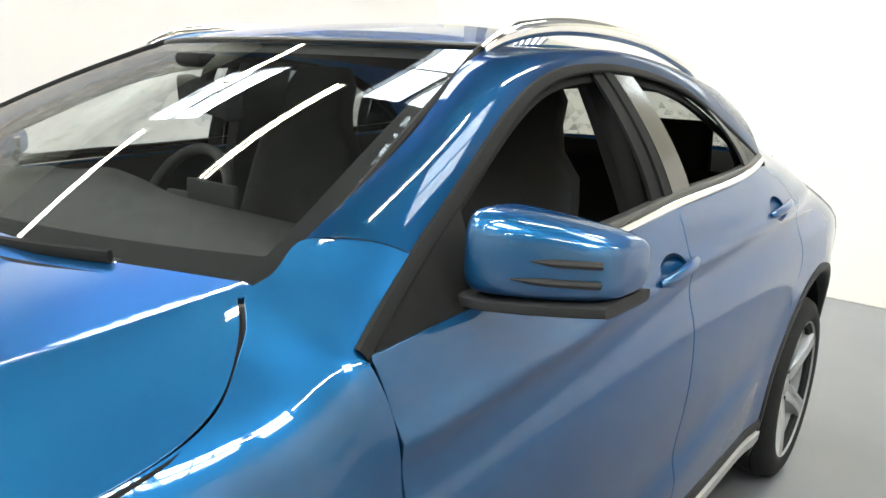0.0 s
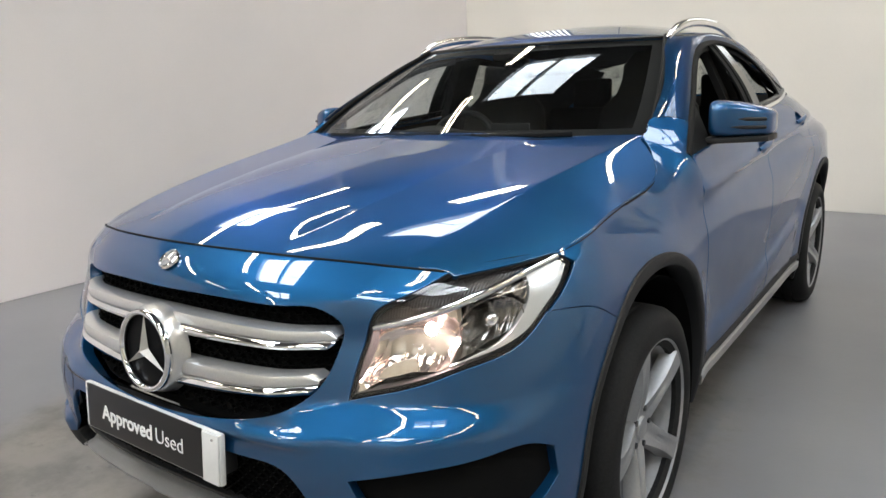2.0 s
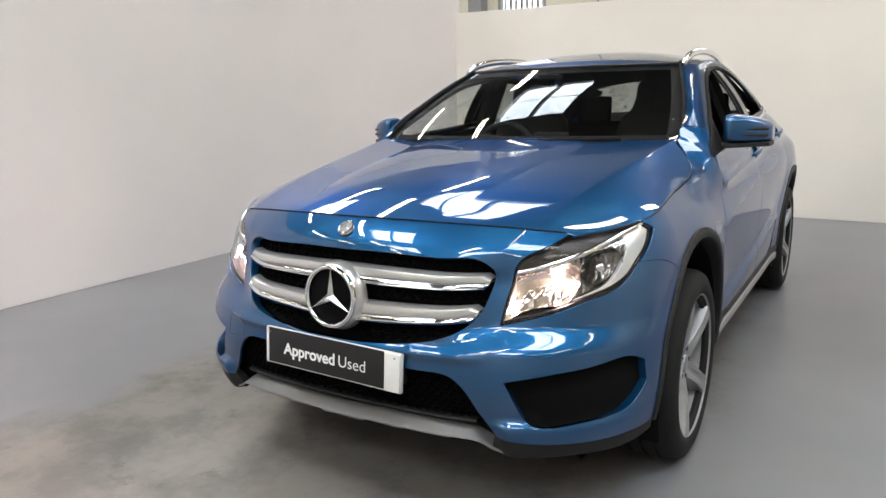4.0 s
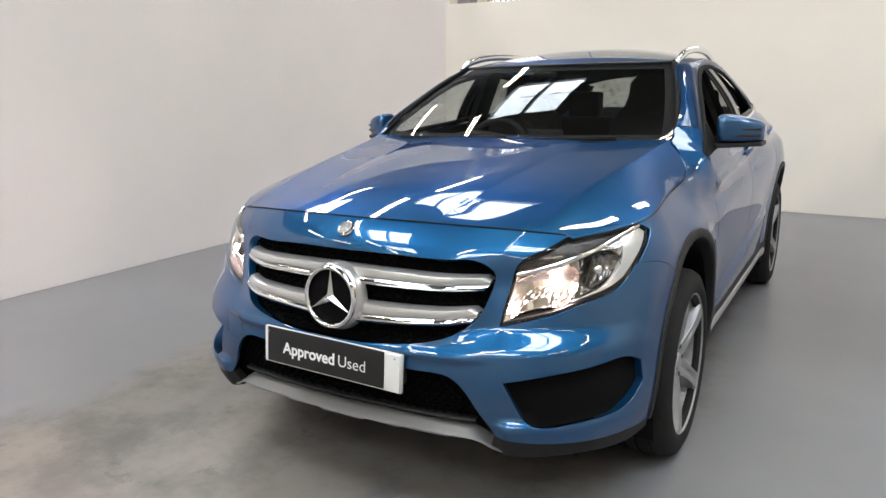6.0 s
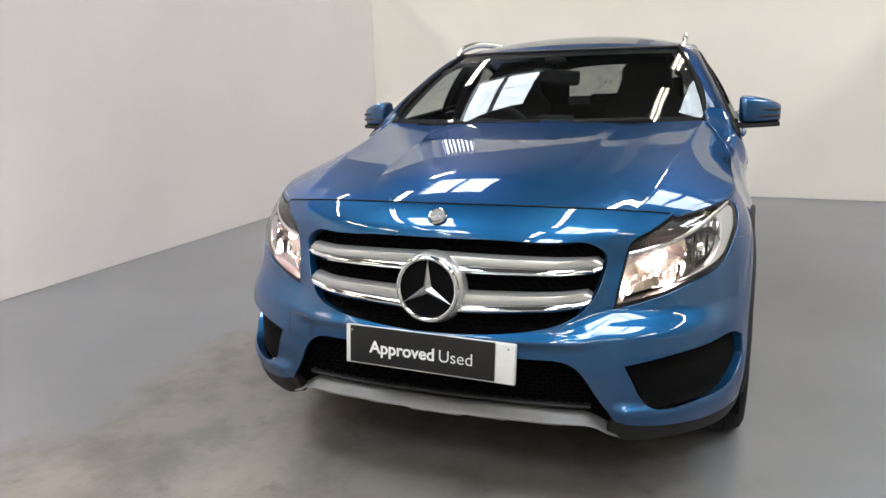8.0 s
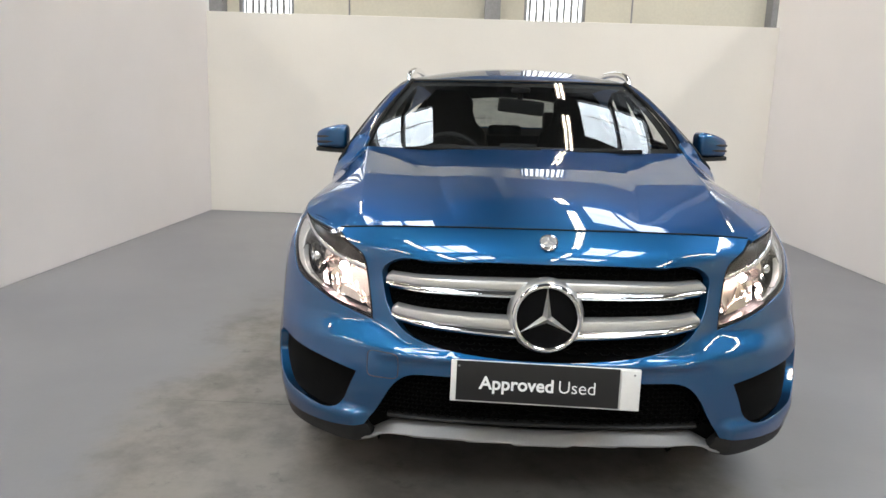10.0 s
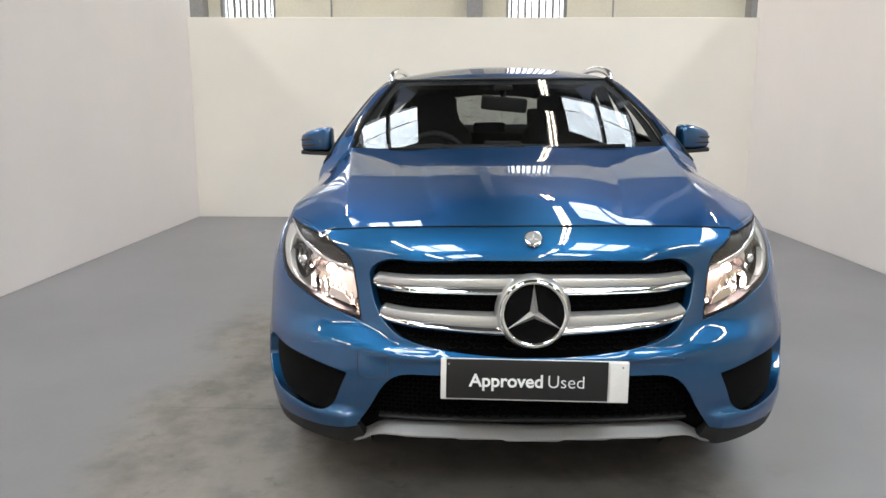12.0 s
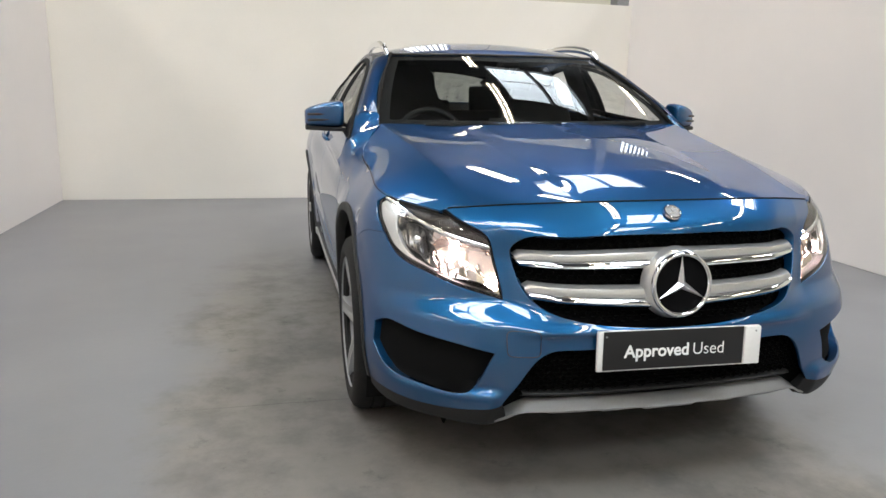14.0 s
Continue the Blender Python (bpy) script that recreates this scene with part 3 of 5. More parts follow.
LAMP_LOW = [(0.512, 0.656), (0.58, 0.673), (0.62, 0.683), (0.672, 0.700), (0.72, 0.720), (0.768, 0.738), (0.798, 0.762), (0.820, 0.812)]
LAMP_IN = [(0.545, 0.830), (0.532, 0.78), (0.520, 0.715)]
SEAM = [(0.0, 0.941), (0.2, 0.9385), (0.4, 0.9295), (0.54, 0.9175), (0.65, 0.9035)]
ARCH_R, ARCH_REAR = 0.484, 0.470

bumper_left = (fx(*SEAM) + fx((0.60, 0.868), *LAMP_IN) + fx(*LAMP_LOW) + fy((-0.29, 0.778)) + fy(*arch(FRONT_AXLE, ARCH_R, 124, 184, 16))
               + fy((-0.49, 0.318)) + fx((0.80, 0.322), (0.70, 0.325), (0.60, 0.332), (0.527, 0.343), (0.475, 0.425), (0.435, 0.490), (0.40, 0.516), (0.33, 0.524), (0.15, 0.526), (0.0, 0.527)))
bumper_outline = smooth_outline(both(bumper_left), 0.014, 38)
GRILLE = [(0.0, 0.851), (0.2, 0.850), (0.38, 0.845), (0.45, 0.836), (0.482, 0.812), (0.485, 0.775), (0.470, 0.715), (0.440, 0.665), (0.39, 0.632), (0.3, 0.606), (0.15, 0.590), (0.0, 0.585)]
grille_outline = smooth_outline(both(fx(*GRILLE)), 0.014, 60)
INTAKE = [(0.553, 0.512), (0.68, 0.536), (0.78, 0.552), (0.836, 0.556), (0.860, 0.532), (0.866, 0.465), (0.842, 0.412), (0.795, 0.394), (0.71, 0.386), (0.635, 0.386), (0.605, 0.402), (0.58, 0.452)]
intake_outline = smooth_outline(fx(*INTAKE), 0.012, 60)
intake_right = intake_outline * np.array([-1, 1])

crease_pts = np.array([(sgn * ax(nose_crease(z) + d, z), z) for sgn in (-1, 1) for d in (-0.009, -0.006, -0.003, 0.0, 0.003, 0.006, 0.009) for z in np.arange(0.838, 0.935, 0.006)])
skin("front_bumper", hull, bumper_outline, [grille_outline, intake_outline, intake_right], 0.013, creases=crease_pts, hole_flange=0.03, mat=PAINT, parent=CAR, label="blue metallic front bumper and nose", out=(0, 0.6, 0.6))

# black mesh and voids behind the openings
def behind(d):
    def f(a, z):
        p = hull(a, z)
        p = p * np.array([1 - d * 0.5, 1, 1]) + np.array([0, d, 0])
        return p
    return f


skin("grille_backing", behind(0.055), inset(grille_outline, -0.02), mat=DARK, parent=CAR, out=(0, 0.6, 0.6), step=0.03)
for o in (intake_outline, intake_right):
    skin("intake_mesh", behind(0.036), inset(o, -0.012), mat=DARK, parent=CAR, label="black mesh of the side intake", out=(0, 0.6, 0.6), step=0.03)
LOWER = [(0.0, 0.552), (0.36, 0.550), (0.46, 0.530), (0.53, 0.44), (0.585, 0.34), (0.575, 0.30), (0.30, 0.30), (0.0, 0.30)]
lower_outline = smooth_outline(both(fx(*LOWER)), 0.02, 50)
skin("lower_grille", behind(0.05), lower_outline, mat=MESH, parent=CAR, label="black lower grille mesh", out=(0, 0.6, 0.6), step=0.03)

# black lip round the bottom
LIP = fx((0.520, 0.345), (0.60, 0.334), (0.70, 0.327), (0.80, 0.324)) + fy((-0.49, 0.320), (-0.425, 0.325)) + fy((-0.415, 0.285), (-0.48, 0.277)) + fx((0.78, 0.277), (0.66, 0.277), (0.535, 0.280), (0.50, 0.290))
skin("bumper_lip", hull, smooth_outline(LIP, 0.014, 45), mat=CLAD, parent=CAR, label="dark grey plastic bumper lip", out=(0, 0.6, 0.6), mirror=True, flange=0.03)

# silver skid plate
rows = []
for t in np.linspace(-1, 1, 121):
    x = 0.540 * t
    q = abs(t)
    ztop = 0.348 - 0.004 * math.cos(2 * math.pi * t) - 0.046 * float(step01((q - 0.80) / 0.20))
    zbot = 0.313 - 0.010 * q + 0.007 * float(step01((q - 0.14) / 0.03)) + 0.004 * float(step01((q - 0.40) / 0.025)) + 0.003 * float(step01((q - 0.70) / 0.03))
    zbot = min(zbot, ztop - 0.006)
    yc = float(hull(ax(x * 0.97, 0.33), 0.33)[1]) - 0.006 + 0.02 * q ** 8
    m = (ztop + zbot) / 2
    sec = [(0.050, ztop + 0.004), (0.030, ztop + 0.002), (0.022, ztop - 0.004), (0.012, m + 0.001), (0.002, m - 0.005), (0.0, m - 0.008), (0.001, zbot + 0.003), (0.008, zbot), (0.10, zbot - 0.004)]
    rows.append([(x, yc + dy, z) for dy, z in sec])
loft("skid_plate", rows, SKID, CAR, "matt silver skid plate under the bumper", thick=0.004, flip=True)

# window line and pillar
N = 90
upper = path([(0.712, 0.405, 1.112), (0.707, 0.55, 1.193), (0.667, 0.78, 1.306), (0.598, 1.06, 1.432), (0.607, 1.25, 1.448), (0.611, 1.5, 1.460), (0.602, 1.8, 1.455), (0.588, 2.05, 1.442), (0.565, 2.35, 1.418), (0.545, 2.60, 1.385)], N)
dlo_top = path([(0.832, 0.463, 1.052), (0.795, 0.60, 1.140), (0.765, 0.735, 1.212), (0.722, 0.93, 1.312), (0.690, 1.12, 1.383), (0.672, 1.30, 1.412), (0.664, 1.50, 1.422), (0.664, 1.72, 1.411), (0.674, 1.92, 1.378), (0.700, 2.10, 1.310), (0.732, 2.23, 1.243), (0.768, 2.318, 1.180)], N)
dlo_low = path([(0.838, 0.47, 1.050), (0.838, 0.7, 1.068), (0.833, 0.95, 1.087), (0.822, 1.25, 1.105), (0.812, 1.49, 1.122), (0.806, 1.75, 1.134), (0.799, 2.0, 1.147), (0.784, 2.2, 1.164), (0.770, 2.315, 1.178)], N)


def pillar_line(k):
    """The pillar and roof edge lengthwise, from the windscreen (0) to the window line (1)."""
    bulge = 4 * k * (1 - k)
    low = np.linspace(0, 1, N) ** 0.6
    return upper * (1 - k) + dlo_top * k + np.stack([(0.003 + 0.016 * low) * bulge, np.linspace(-0.010, 0.0, N) * bulge, (0.003 + 0.015 * low) * bulge], axis=1)


# hood
hood_c = spl([-0.78, -0.74, -0.69, -0.62, -0.52, -0.35, -0.10, 0.10, 0.27, 0.45], [0.920, 0.942, 0.963, 0.984, 1.007, 1.036, 1.070, 1.094, 1.116, 1.135])
crease_x = spl([-0.75, -0.608, -0.30, 0.10, 0.42], [0.50, 0.555, 0.612, 0.660, 0.700])
crease_z = spl([-0.75, -0.62, -0.45, -0.20, 0.10, 0.42], [0.868, 0.918, 0.966, 1.019, 1.066, 1.116])
gap_z = spl([-0.60, -0.50, -0.375, -0.25, -0.14, 0.045, 0.176, 0.26, 0.32, 0.355, 0.378, 0.39], [0.892, 0.905, 0.918, 0.939, 0.955, 0.974, 0.986, 1.004, 1.032, 1.062, 1.088, 1.106])
# the shoulder that hood, wing and pillar share runs on straight where the gap turns up
edge_z = spl([-0.60, -0.50, -0.375, -0.25, -0.14, 0.045, 0.176, 0.30, 0.40], [0.892, 0.905, 0.918, 0.939, 0.955, 0.976, 0.990, 1.004, 1.017])
edge_ys = np.linspace(-0.60, 0.02, 36)
edge_x = spl([*edge_ys, 0.176, 0.30, 0.40], [float(hull(ay(y, float(edge_z(y))), float(edge_z(y)))[0]) for y in edge_ys] + [0.800, 0.810, 0.818])


def gap_at(y):
    drop = (float(crease_z(y)) - float(gap_z(y))) / max(float(crease_z(y)) - float(edge_z(y)), 0.003)
    t = (-0.80 + math.sqrt(max(0.0, 0.80 ** 2 + 4 * 0.20 * drop))) / 0.40
    return float(crease_x(y)) + t * (float(edge_x(y)) - float(crease_x(y)))


gap_ys = np.linspace(-0.60, 0.390, 60)
gap_x = spl(gap_ys, [gap_at(y) if y > 0.02 else float(hull(ay(y, float(gap_z(y))), float(gap_z(y)))[0]) for y in gap_ys])
dome_x = spl([-0.75, -0.55, 0.0, 0.4], [0.26, 0.305, 0.365, 0.42])


def hood_surface(x, y):
    p = hood_base(x, y)
    b = np.abs(p[..., 0])
    p[..., 2] += seam_lift(b) * np.exp(-(np.clip(p[..., 1] - seam_back(b), 0, 9) / 0.085) ** 2)
    return p


def hood_base(x, y):
    x, y = np.asarray(x, float), np.asarray(y, float)
    b = np.abs(x)
    xc, zc, hc = crease_x(y), crease_z(y), hood_c(y)
    q = b / xc
    zin = hc - (hc - zc) * np.where(q < 1, 1.22 * q ** 2 - 0.22 * q ** 5, 1 + 1.34 * (q - 1))
    t = (b - xc) / np.maximum(edge_x(y) - xc, 0.02)
    drop = zc - edge_z(y)
    rise = np.maximum(0.80 * drop / np.maximum(edge_x(y) - xc, 0.02), 0.30)
    zout = np.where(t < 0, zc + rise * (xc - b), zc - drop * (0.80 * t + 0.20 * t * t))
    # rounded where the two meet
    k = 0.0012
    z = 0.5 * (zin + zout - np.sqrt((zin - zout) ** 2 + k * k)) + 0.001
    dx = dome_x(y)
    u = b / dx
    u = 0.5 * (u + 1 - np.sqrt((u - 1) ** 2 + 0.0004))
    z = z + 0.009 * (1 - np.clip(u, 0, 1) ** 5) * step01((y + 0.74) / 0.2)
    return np.stack([x, y, z], axis=-1)


def seam_xy(x):
    """The hood's front edge follows the nose."""
    z = float(spl([p[0] for p in SEAM], [p[1] for p in SEAM])(abs(x)))
    return float(hull(ax(x, z), z)[1])


seam_xs = [0.0, 0.1, 0.2, 0.3, 0.4, 0.5, 0.56, 0.60, 0.65, 0.75]
seam_z = spl([p[0] for p in SEAM], [p[1] for p in SEAM])
seam_back = spl(seam_xs, [seam_xy(min(x, 0.65)) for x in seam_xs])
seam_lift = spl(seam_xs, [float(seam_z(min(x, 0.65))) - float(hood_base(min(x, 0.65), seam_xy(min(x, 0.65)))[2]) for x in seam_xs])
hood_left = [(x, seam_xy(x)) for x in (0.0, 0.12, 0.25, 0.38, 0.5, 0.58, 0.645)] + [(float(gap_x(y)), y) for y in (-0.565, -0.50, -0.43, -0.365)]
hood_left += [(float(gap_x(y)) + 0.25 * max(0.0, y - 0.345) ** 1.3, y) for y in (-0.25, -0.14, 0.05, 0.176, 0.26, 0.32, 0.355, 0.376, 0.390)] + [(0.7155, 0.406), (0.706, 0.417), (0.66, 0.403), (0.60, 0.384), (0.45, 0.335), (0.25, 0.296), (0.0, 0.283)]
ridge_ys = np.linspace(-0.72, 0.40, 200)
ridges = [(sgn * (f(y) + d), y) for f in (crease_x, dome_x) for sgn in (-1, 1) for d in (-0.006, -0.003, 0.0, 0.003, 0.006) for y in ridge_ys]
skin("hood", hood_surface, smooth_outline(both(hood_left), 0.014, 40), mat=PAINT, parent=CAR, label="blue metallic hood with raised creases", out=(0, 0, 0), step=0.011, gap=0.0016, creases=np.array(ridges))

# thin black bars stand in for the shade in the gaps round the hood
side_gap = [(float(gap_x(y)) + 0.001, y, float(gap_z(y)) - 0.006) for y in np.linspace(-0.56, 0.384, 70)]
tube("hood_gap_shade", side_gap, 0.0030, MATT, CAR, "black line for the shade in the hood's side gap", sides=6, mirror=True)
seam_line = [(x, seam_xy(x) - 0.0006, float(hull(ax(x, zz), zz)[2]) + 0.0006) for x in np.linspace(-0.64, 0.64, 60) for zz in [float(spl([p[0] for p in SEAM], [p[1] for p in SEAM])(abs(x)))]]
tube("hood_gap_shade", seam_line, 0.0026, MATT, CAR, "black line for the shade in the hood's front gap", sides=6)

# front wings: above the shoulder they run on into the hood's flank and the windscreen pillar
def thin_plate(pts, vals, soft=1e-3):
    d = np.linalg.norm(pts[:, None] - pts[None], axis=2)
    k = np.where(d > 0, d * d * np.log(np.maximum(d, 1e-9)), 0) + soft * np.eye(len(pts))
    p = np.column_stack([np.ones(len(pts)), pts])
    m = np.block([[k, p], [p.T, np.zeros((3, 3))]])
    w = np.linalg.solve(m, np.concatenate([vals, np.zeros(3)]))

    def f(y, z):
        q = np.stack([np.ravel(y), np.ravel(z)], axis=1)
        e = np.linalg.norm(q[:, None] - pts[None], axis=2)
        r = np.where(e > 0, e * e * np.log(np.maximum(e, 1e-9)), 0) @ w[:-3] + w[-3] + q @ w[-2:]
        return r.reshape(np.shape(y))
    return f


knots = [(y, z, float(side_x(np.array(y), np.array(z)))) for y in (-0.15, 0.0, 0.15, 0.3, 0.45, 0.6, 0.75, 0.9) for z in (0.80, 0.85, 0.90)]
knots += [(y, z, float(side_x(np.array(y), np.array(z)))) for y in (0.56, 0.7, 0.85) for z in (0.95, 1.0, 1.045)]
for y in np.linspace(0.12, 0.35, 6):
    for k in (0.35, 0.7, 1.0):
        xx = float(crease_x(y)) * (1 - k) + float(edge_x(y)) * k
        knots.append((y, float(hood_surface(xx, y)[2]), xx))
for k in (0.0, 0.35, 0.7, 1.0):
    line = pillar_line(k)
    for y in (0.492 + 0.108 * k, 0.512 + 0.108 * k, 0.532 + 0.108 * k, 0.58 + 0.108 * k, *((0.44, 0.47) if k in (0.0, 1.0) else ())):
        knots.append((y, float(np.interp(y, line[:, 1], line[:, 2])), float(np.interp(y, line[:, 1], line[:, 0]))))
knots = np.array(knots)
wing_top = thin_plate(knots[:, :2], knots[:, 2])


def wing_surface(a, z):
    p = hull(a, z)
    w = step01((p[..., 2] - 0.86) / 0.08) * step01((p[..., 1] - 0.02) / 0.3)
    p[..., 0] = p[..., 0] * (1 - w) + wing_top(p[..., 1], p[..., 2]) * w
    return p


SEAM_UP = [(y, float(np.interp(y, line[:, 1], line[:, 2]))) for k in (0.15, 0.3, 0.45, 0.6, 0.8, 0.98) for y, line in [(0.4915 + 0.108 * k, pillar_line(k))]]
wing = fy((-0.375, 0.918), (-0.25, 0.939), (-0.14, 0.955), (0.045, 0.974), (0.176, 0.986), (0.26, 1.004), (0.32, 1.032), (0.355, 1.062), (0.378, 1.088), (0.392, 1.110)) + fy((0.43, 1.127), (0.492, 1.162)) + fy(*SEAM_UP) + fy((0.535, 1.099), (0.468, 1.052)) \
    + fy((0.492, 0.95), (0.512, 0.80), (0.535, 0.60), (0.543, 0.45), (0.541, 0.367)) + fy(*arch(FRONT_AXLE, ARCH_R, 2.5, 124, 40)) + fy((-0.29, 0.778)) + fx((0.823, 0.812)) + fx((0.832, 0.86), (0.826, 0.895), (0.803, 0.912))
skin("front_wing", wing_surface, smooth_outline(wing, 0.012, 35), mat=PAINT, parent=CAR, out=(0, 0.4, 0.6), mirror=True, gap=0.0012)

# doors and quarter
belt = lambda y: float(spl([0.463, 0.9, 1.49, 2.0, 2.324], [1.050, 1.083, 1.122, 1.147, 1.178])(y))
door1 = fy((0.472, 1.050), (0.7, belt(0.7)), (0.95, belt(0.95)), (1.2, belt(1.2)), (1.475, belt(1.475))) + fy((1.475, 0.90), (1.475, 0.6), (1.47, 0.375)) + fy((1.2, 0.37), (0.9, 0.365), (0.545, 0.365), (0.547, 0.45), (0.539, 0.60), (0.516, 0.80), (0.496, 0.95))


def cup(y, z):
    return np.array([(ay(y + 0.072 * math.cos(q), z), z + 0.034 * math.sin(q)) for q in np.linspace(0, 2 * math.pi, 28, endpoint=False)])


def cup_surface(y, z):
    def f(a, b):
        p = hull(a, b)
        d = ((p[..., 1] - y) / 0.08) ** 2 + ((b - z) / 0.04) ** 2
        p[..., 0] -= 0.026 * np.clip(1 - d, 0, 1) ** 0.7 + 0.003
        return p
    return f


HANDLES = ((1.375, 1.003), (2.195, 1.058))
skin("front_door", hull, smooth_outline(door1, 0.016, 35), [cup(*HANDLES[0])], hole_flange=0.006, mat=PAINT, parent=CAR, out=(0, 1.0, 0.6), mirror=True, step=0.016)
door2 = fy((1.479, belt(1.479)), (1.75, belt(1.75)), (2.0, belt(2.0)), (2.20, belt(2.20)), (2.324, 1.178)) + fy((2.40, 1.10), (2.44, 0.98), (2.42, 0.86), (2.35, 0.74)) + fy(*arch(REAR_AXLE, ARCH_REAR, 142, 176, 14)) + fy((2.235, 0.375), (1.9, 0.375), (1.474, 0.375), (1.479, 0.6), (1.479, 0.9))
skin("rear_door", hull, smooth_outline(door2, 0.016, 30), [cup(*HANDLES[1])], hole_flange=0.006, mat=PAINT, parent=CAR, out=(0, 1.5, 0.6), mirror=True, step=0.016)
quarter = fy((2.328, 1.180), (2.345, 1.222), (2.42, 1.276), (2.52, 1.336), (2.64, 1.345), (2.80, 1.26), (2.98, 1.15)) + fy((3.14, 1.0), (3.2, 0.8), (3.2, 0.5)) + fy((3.19, 0.34)) + fy(*arch(REAR_AXLE, ARCH_REAR, 0, 141.5, 40)) + fy((2.354, 0.74), (2.424, 0.86), (2.444, 0.98), (2.404, 1.10))
skin("rear_wing", hull, smooth_outline(quarter, 0.016, 30), mat=PAINT, parent=CAR, out=(0, 2.5, 0.6), mirror=True, step=0.018)

for hy, hz in HANDLES:
    skin("handle_cup", cup_surface(hy, hz), inset(cup(hy, hz), -0.006), mat=PAINT, parent=CAR, out=(0, hy, hz), mirror=True, step=0.008)
    pts = [(float(side_x(np.array(yy), np.array(hz))) + 0.012 * math.sin(math.pi * min(1, max(0, (yy - hy + 0.10) / 0.2))) ** 0.5 + 0.004, yy, hz + 0.012 * (yy - hy) / 0.1) for yy in np.linspace(hy - 0.095, hy + 0.105, 18)]
    tube("door_handle", pts, 0.013, PAINT, CAR, "blue painted door handle", sides=12, squash=1.1, mirror=True, taper=lambda q: 0.5 + 0.5 * math.sin(math.pi * q) ** 0.4)

# tail: bumper, tailgate, rear screen
rows = []
for z in np.linspace(0.25, 1.16, 24):
    w = float(side_x(np.array(3.19), np.array(z)))
    bulge = 0.30 + 0.06 * math.sin((z - 0.25) * 3.0) - 0.28 * max(0, z - 0.80) ** 1.3
    rows.append([(w * math.copysign(abs(math.sin(p)) ** 0.8, p), 3.18 + bulge * abs(math.cos(p)) ** 0.8, z) for p in np.linspace(-math.pi / 2, math.pi / 2, 33)])
loft("tailgate", rows, PAINT, CAR, "blue metallic tailgate and rear bumper", thick=0.006)
rows = []
for v in np.linspace(0, 1, 9):
    w, yb = 0.545 - 0.075 * v, 3.36 - 0.52 * v
    rows.append([(w * u, yb - 0.22 * abs(u) ** 2.4, 1.155 + 0.25 * v + 0.012 * math.sin(math.pi * v) - 0.01 * u * u) for u in np.linspace(-1, 1, 25)])
loft("rear_screen", rows, TINTED, CAR, "tinted rear window glass", thick=0.004)

# greenhouse
roof_c = spl([0.88, 0.95, 1.10, 1.40, 1.70, 2.10, 2.50, 2.90], [1.418, 1.445, 1.480, 1.519, 1.535, 1.519, 1.474, 1.408])
roof_w = spl([0.9, 1.08, 1.5, 2.0, 2.5, 2.9], [0.57, 0.590, 0.607, 0.588, 0.55, 0.50])
roof_e = spl([0.9, 1.08, 1.5, 2.0, 2.4, 2.9], [1.39, 1.432, 1.460, 1.446, 1.416, 1.35])


def roof_surface(x, y):
    x, y = np.asarray(x, float), np.asarray(y, float)
    c, e = roof_c(y), roof_e(y)
    return np.stack([x, y, c - (c - e) * (np.abs(x) / roof_w(y)) ** 2.3], axis=-1)


def header(x):
    return 0.925 + 0.148 * (abs(x) / 0.585) ** 2.2


roof_left = [(x, header(x)) for x in (0, 0.15, 0.3, 0.45, 0.583)] + [(float(roof_w(y)), y) for y in (1.25, 1.5, 1.8, 2.1, 2.4, 2.65)] + [(0.5, 2.80), (0.3, 2.86), (0.0, 2.88)]
skin("roof", roof_surface, smooth_outline(both(roof_left), 0.016, 40), mat=PAINT, parent=CAR, label="blue metallic roof", out=(0, 1.5, 0), step=0.016)


def screen(u, v, lift=0.0):
    u, v = np.asarray(u, float), np.asarray(v, float)
    x = u * (0.705 - 0.122 * v + 0.05 * np.clip(v, 0, 1) ** 0.6 * (1 - v))
    y = 0.235 + (0.920 - 0.235) * v + (0.195 - 0.047 * v) * np.abs(u) ** 2.2
    z = 1.098 + (1.434 - 1.098) * v + 0.022 * np.sin(math.pi * v) * (1 - 0.3 * u * u) + lift
    return np.stack([x, y, z], axis=-1)


uu, vv = np.meshgrid(np.linspace(-1, 1, 49), np.linspace(0, 1, 25))
loft("windscreen", screen(uu, vv), GLASS, CAR, "clear laminated windscreen", thick=0.005, flip=True)
# black ceramic border inside the glass
rows_b = screen(*np.meshgrid(np.linspace(-1, 1, 49), np.linspace(0.0, 0.11, 5)), lift=-0.010)
loft("screen_border", rows_b, MATT, CAR, "black border of the windscreen", flip=True)
rows_b = screen(*np.meshgrid(np.linspace(-1, 1, 49), np.linspace(0.93, 1.0, 4)), lift=-0.010)
loft("screen_border", rows_b, MATT, CAR, "black border of the windscreen", flip=True)
for s in (-1, 1):
    rows_b = screen(*np.meshgrid(np.linspace(s * 0.93, s * 1.0, 6), np.linspace(0.0, 1.0, 25)), lift=-0.010)
    loft("screen_border", rows_b, MATT, CAR, "black border of the windscreen", flip=True)

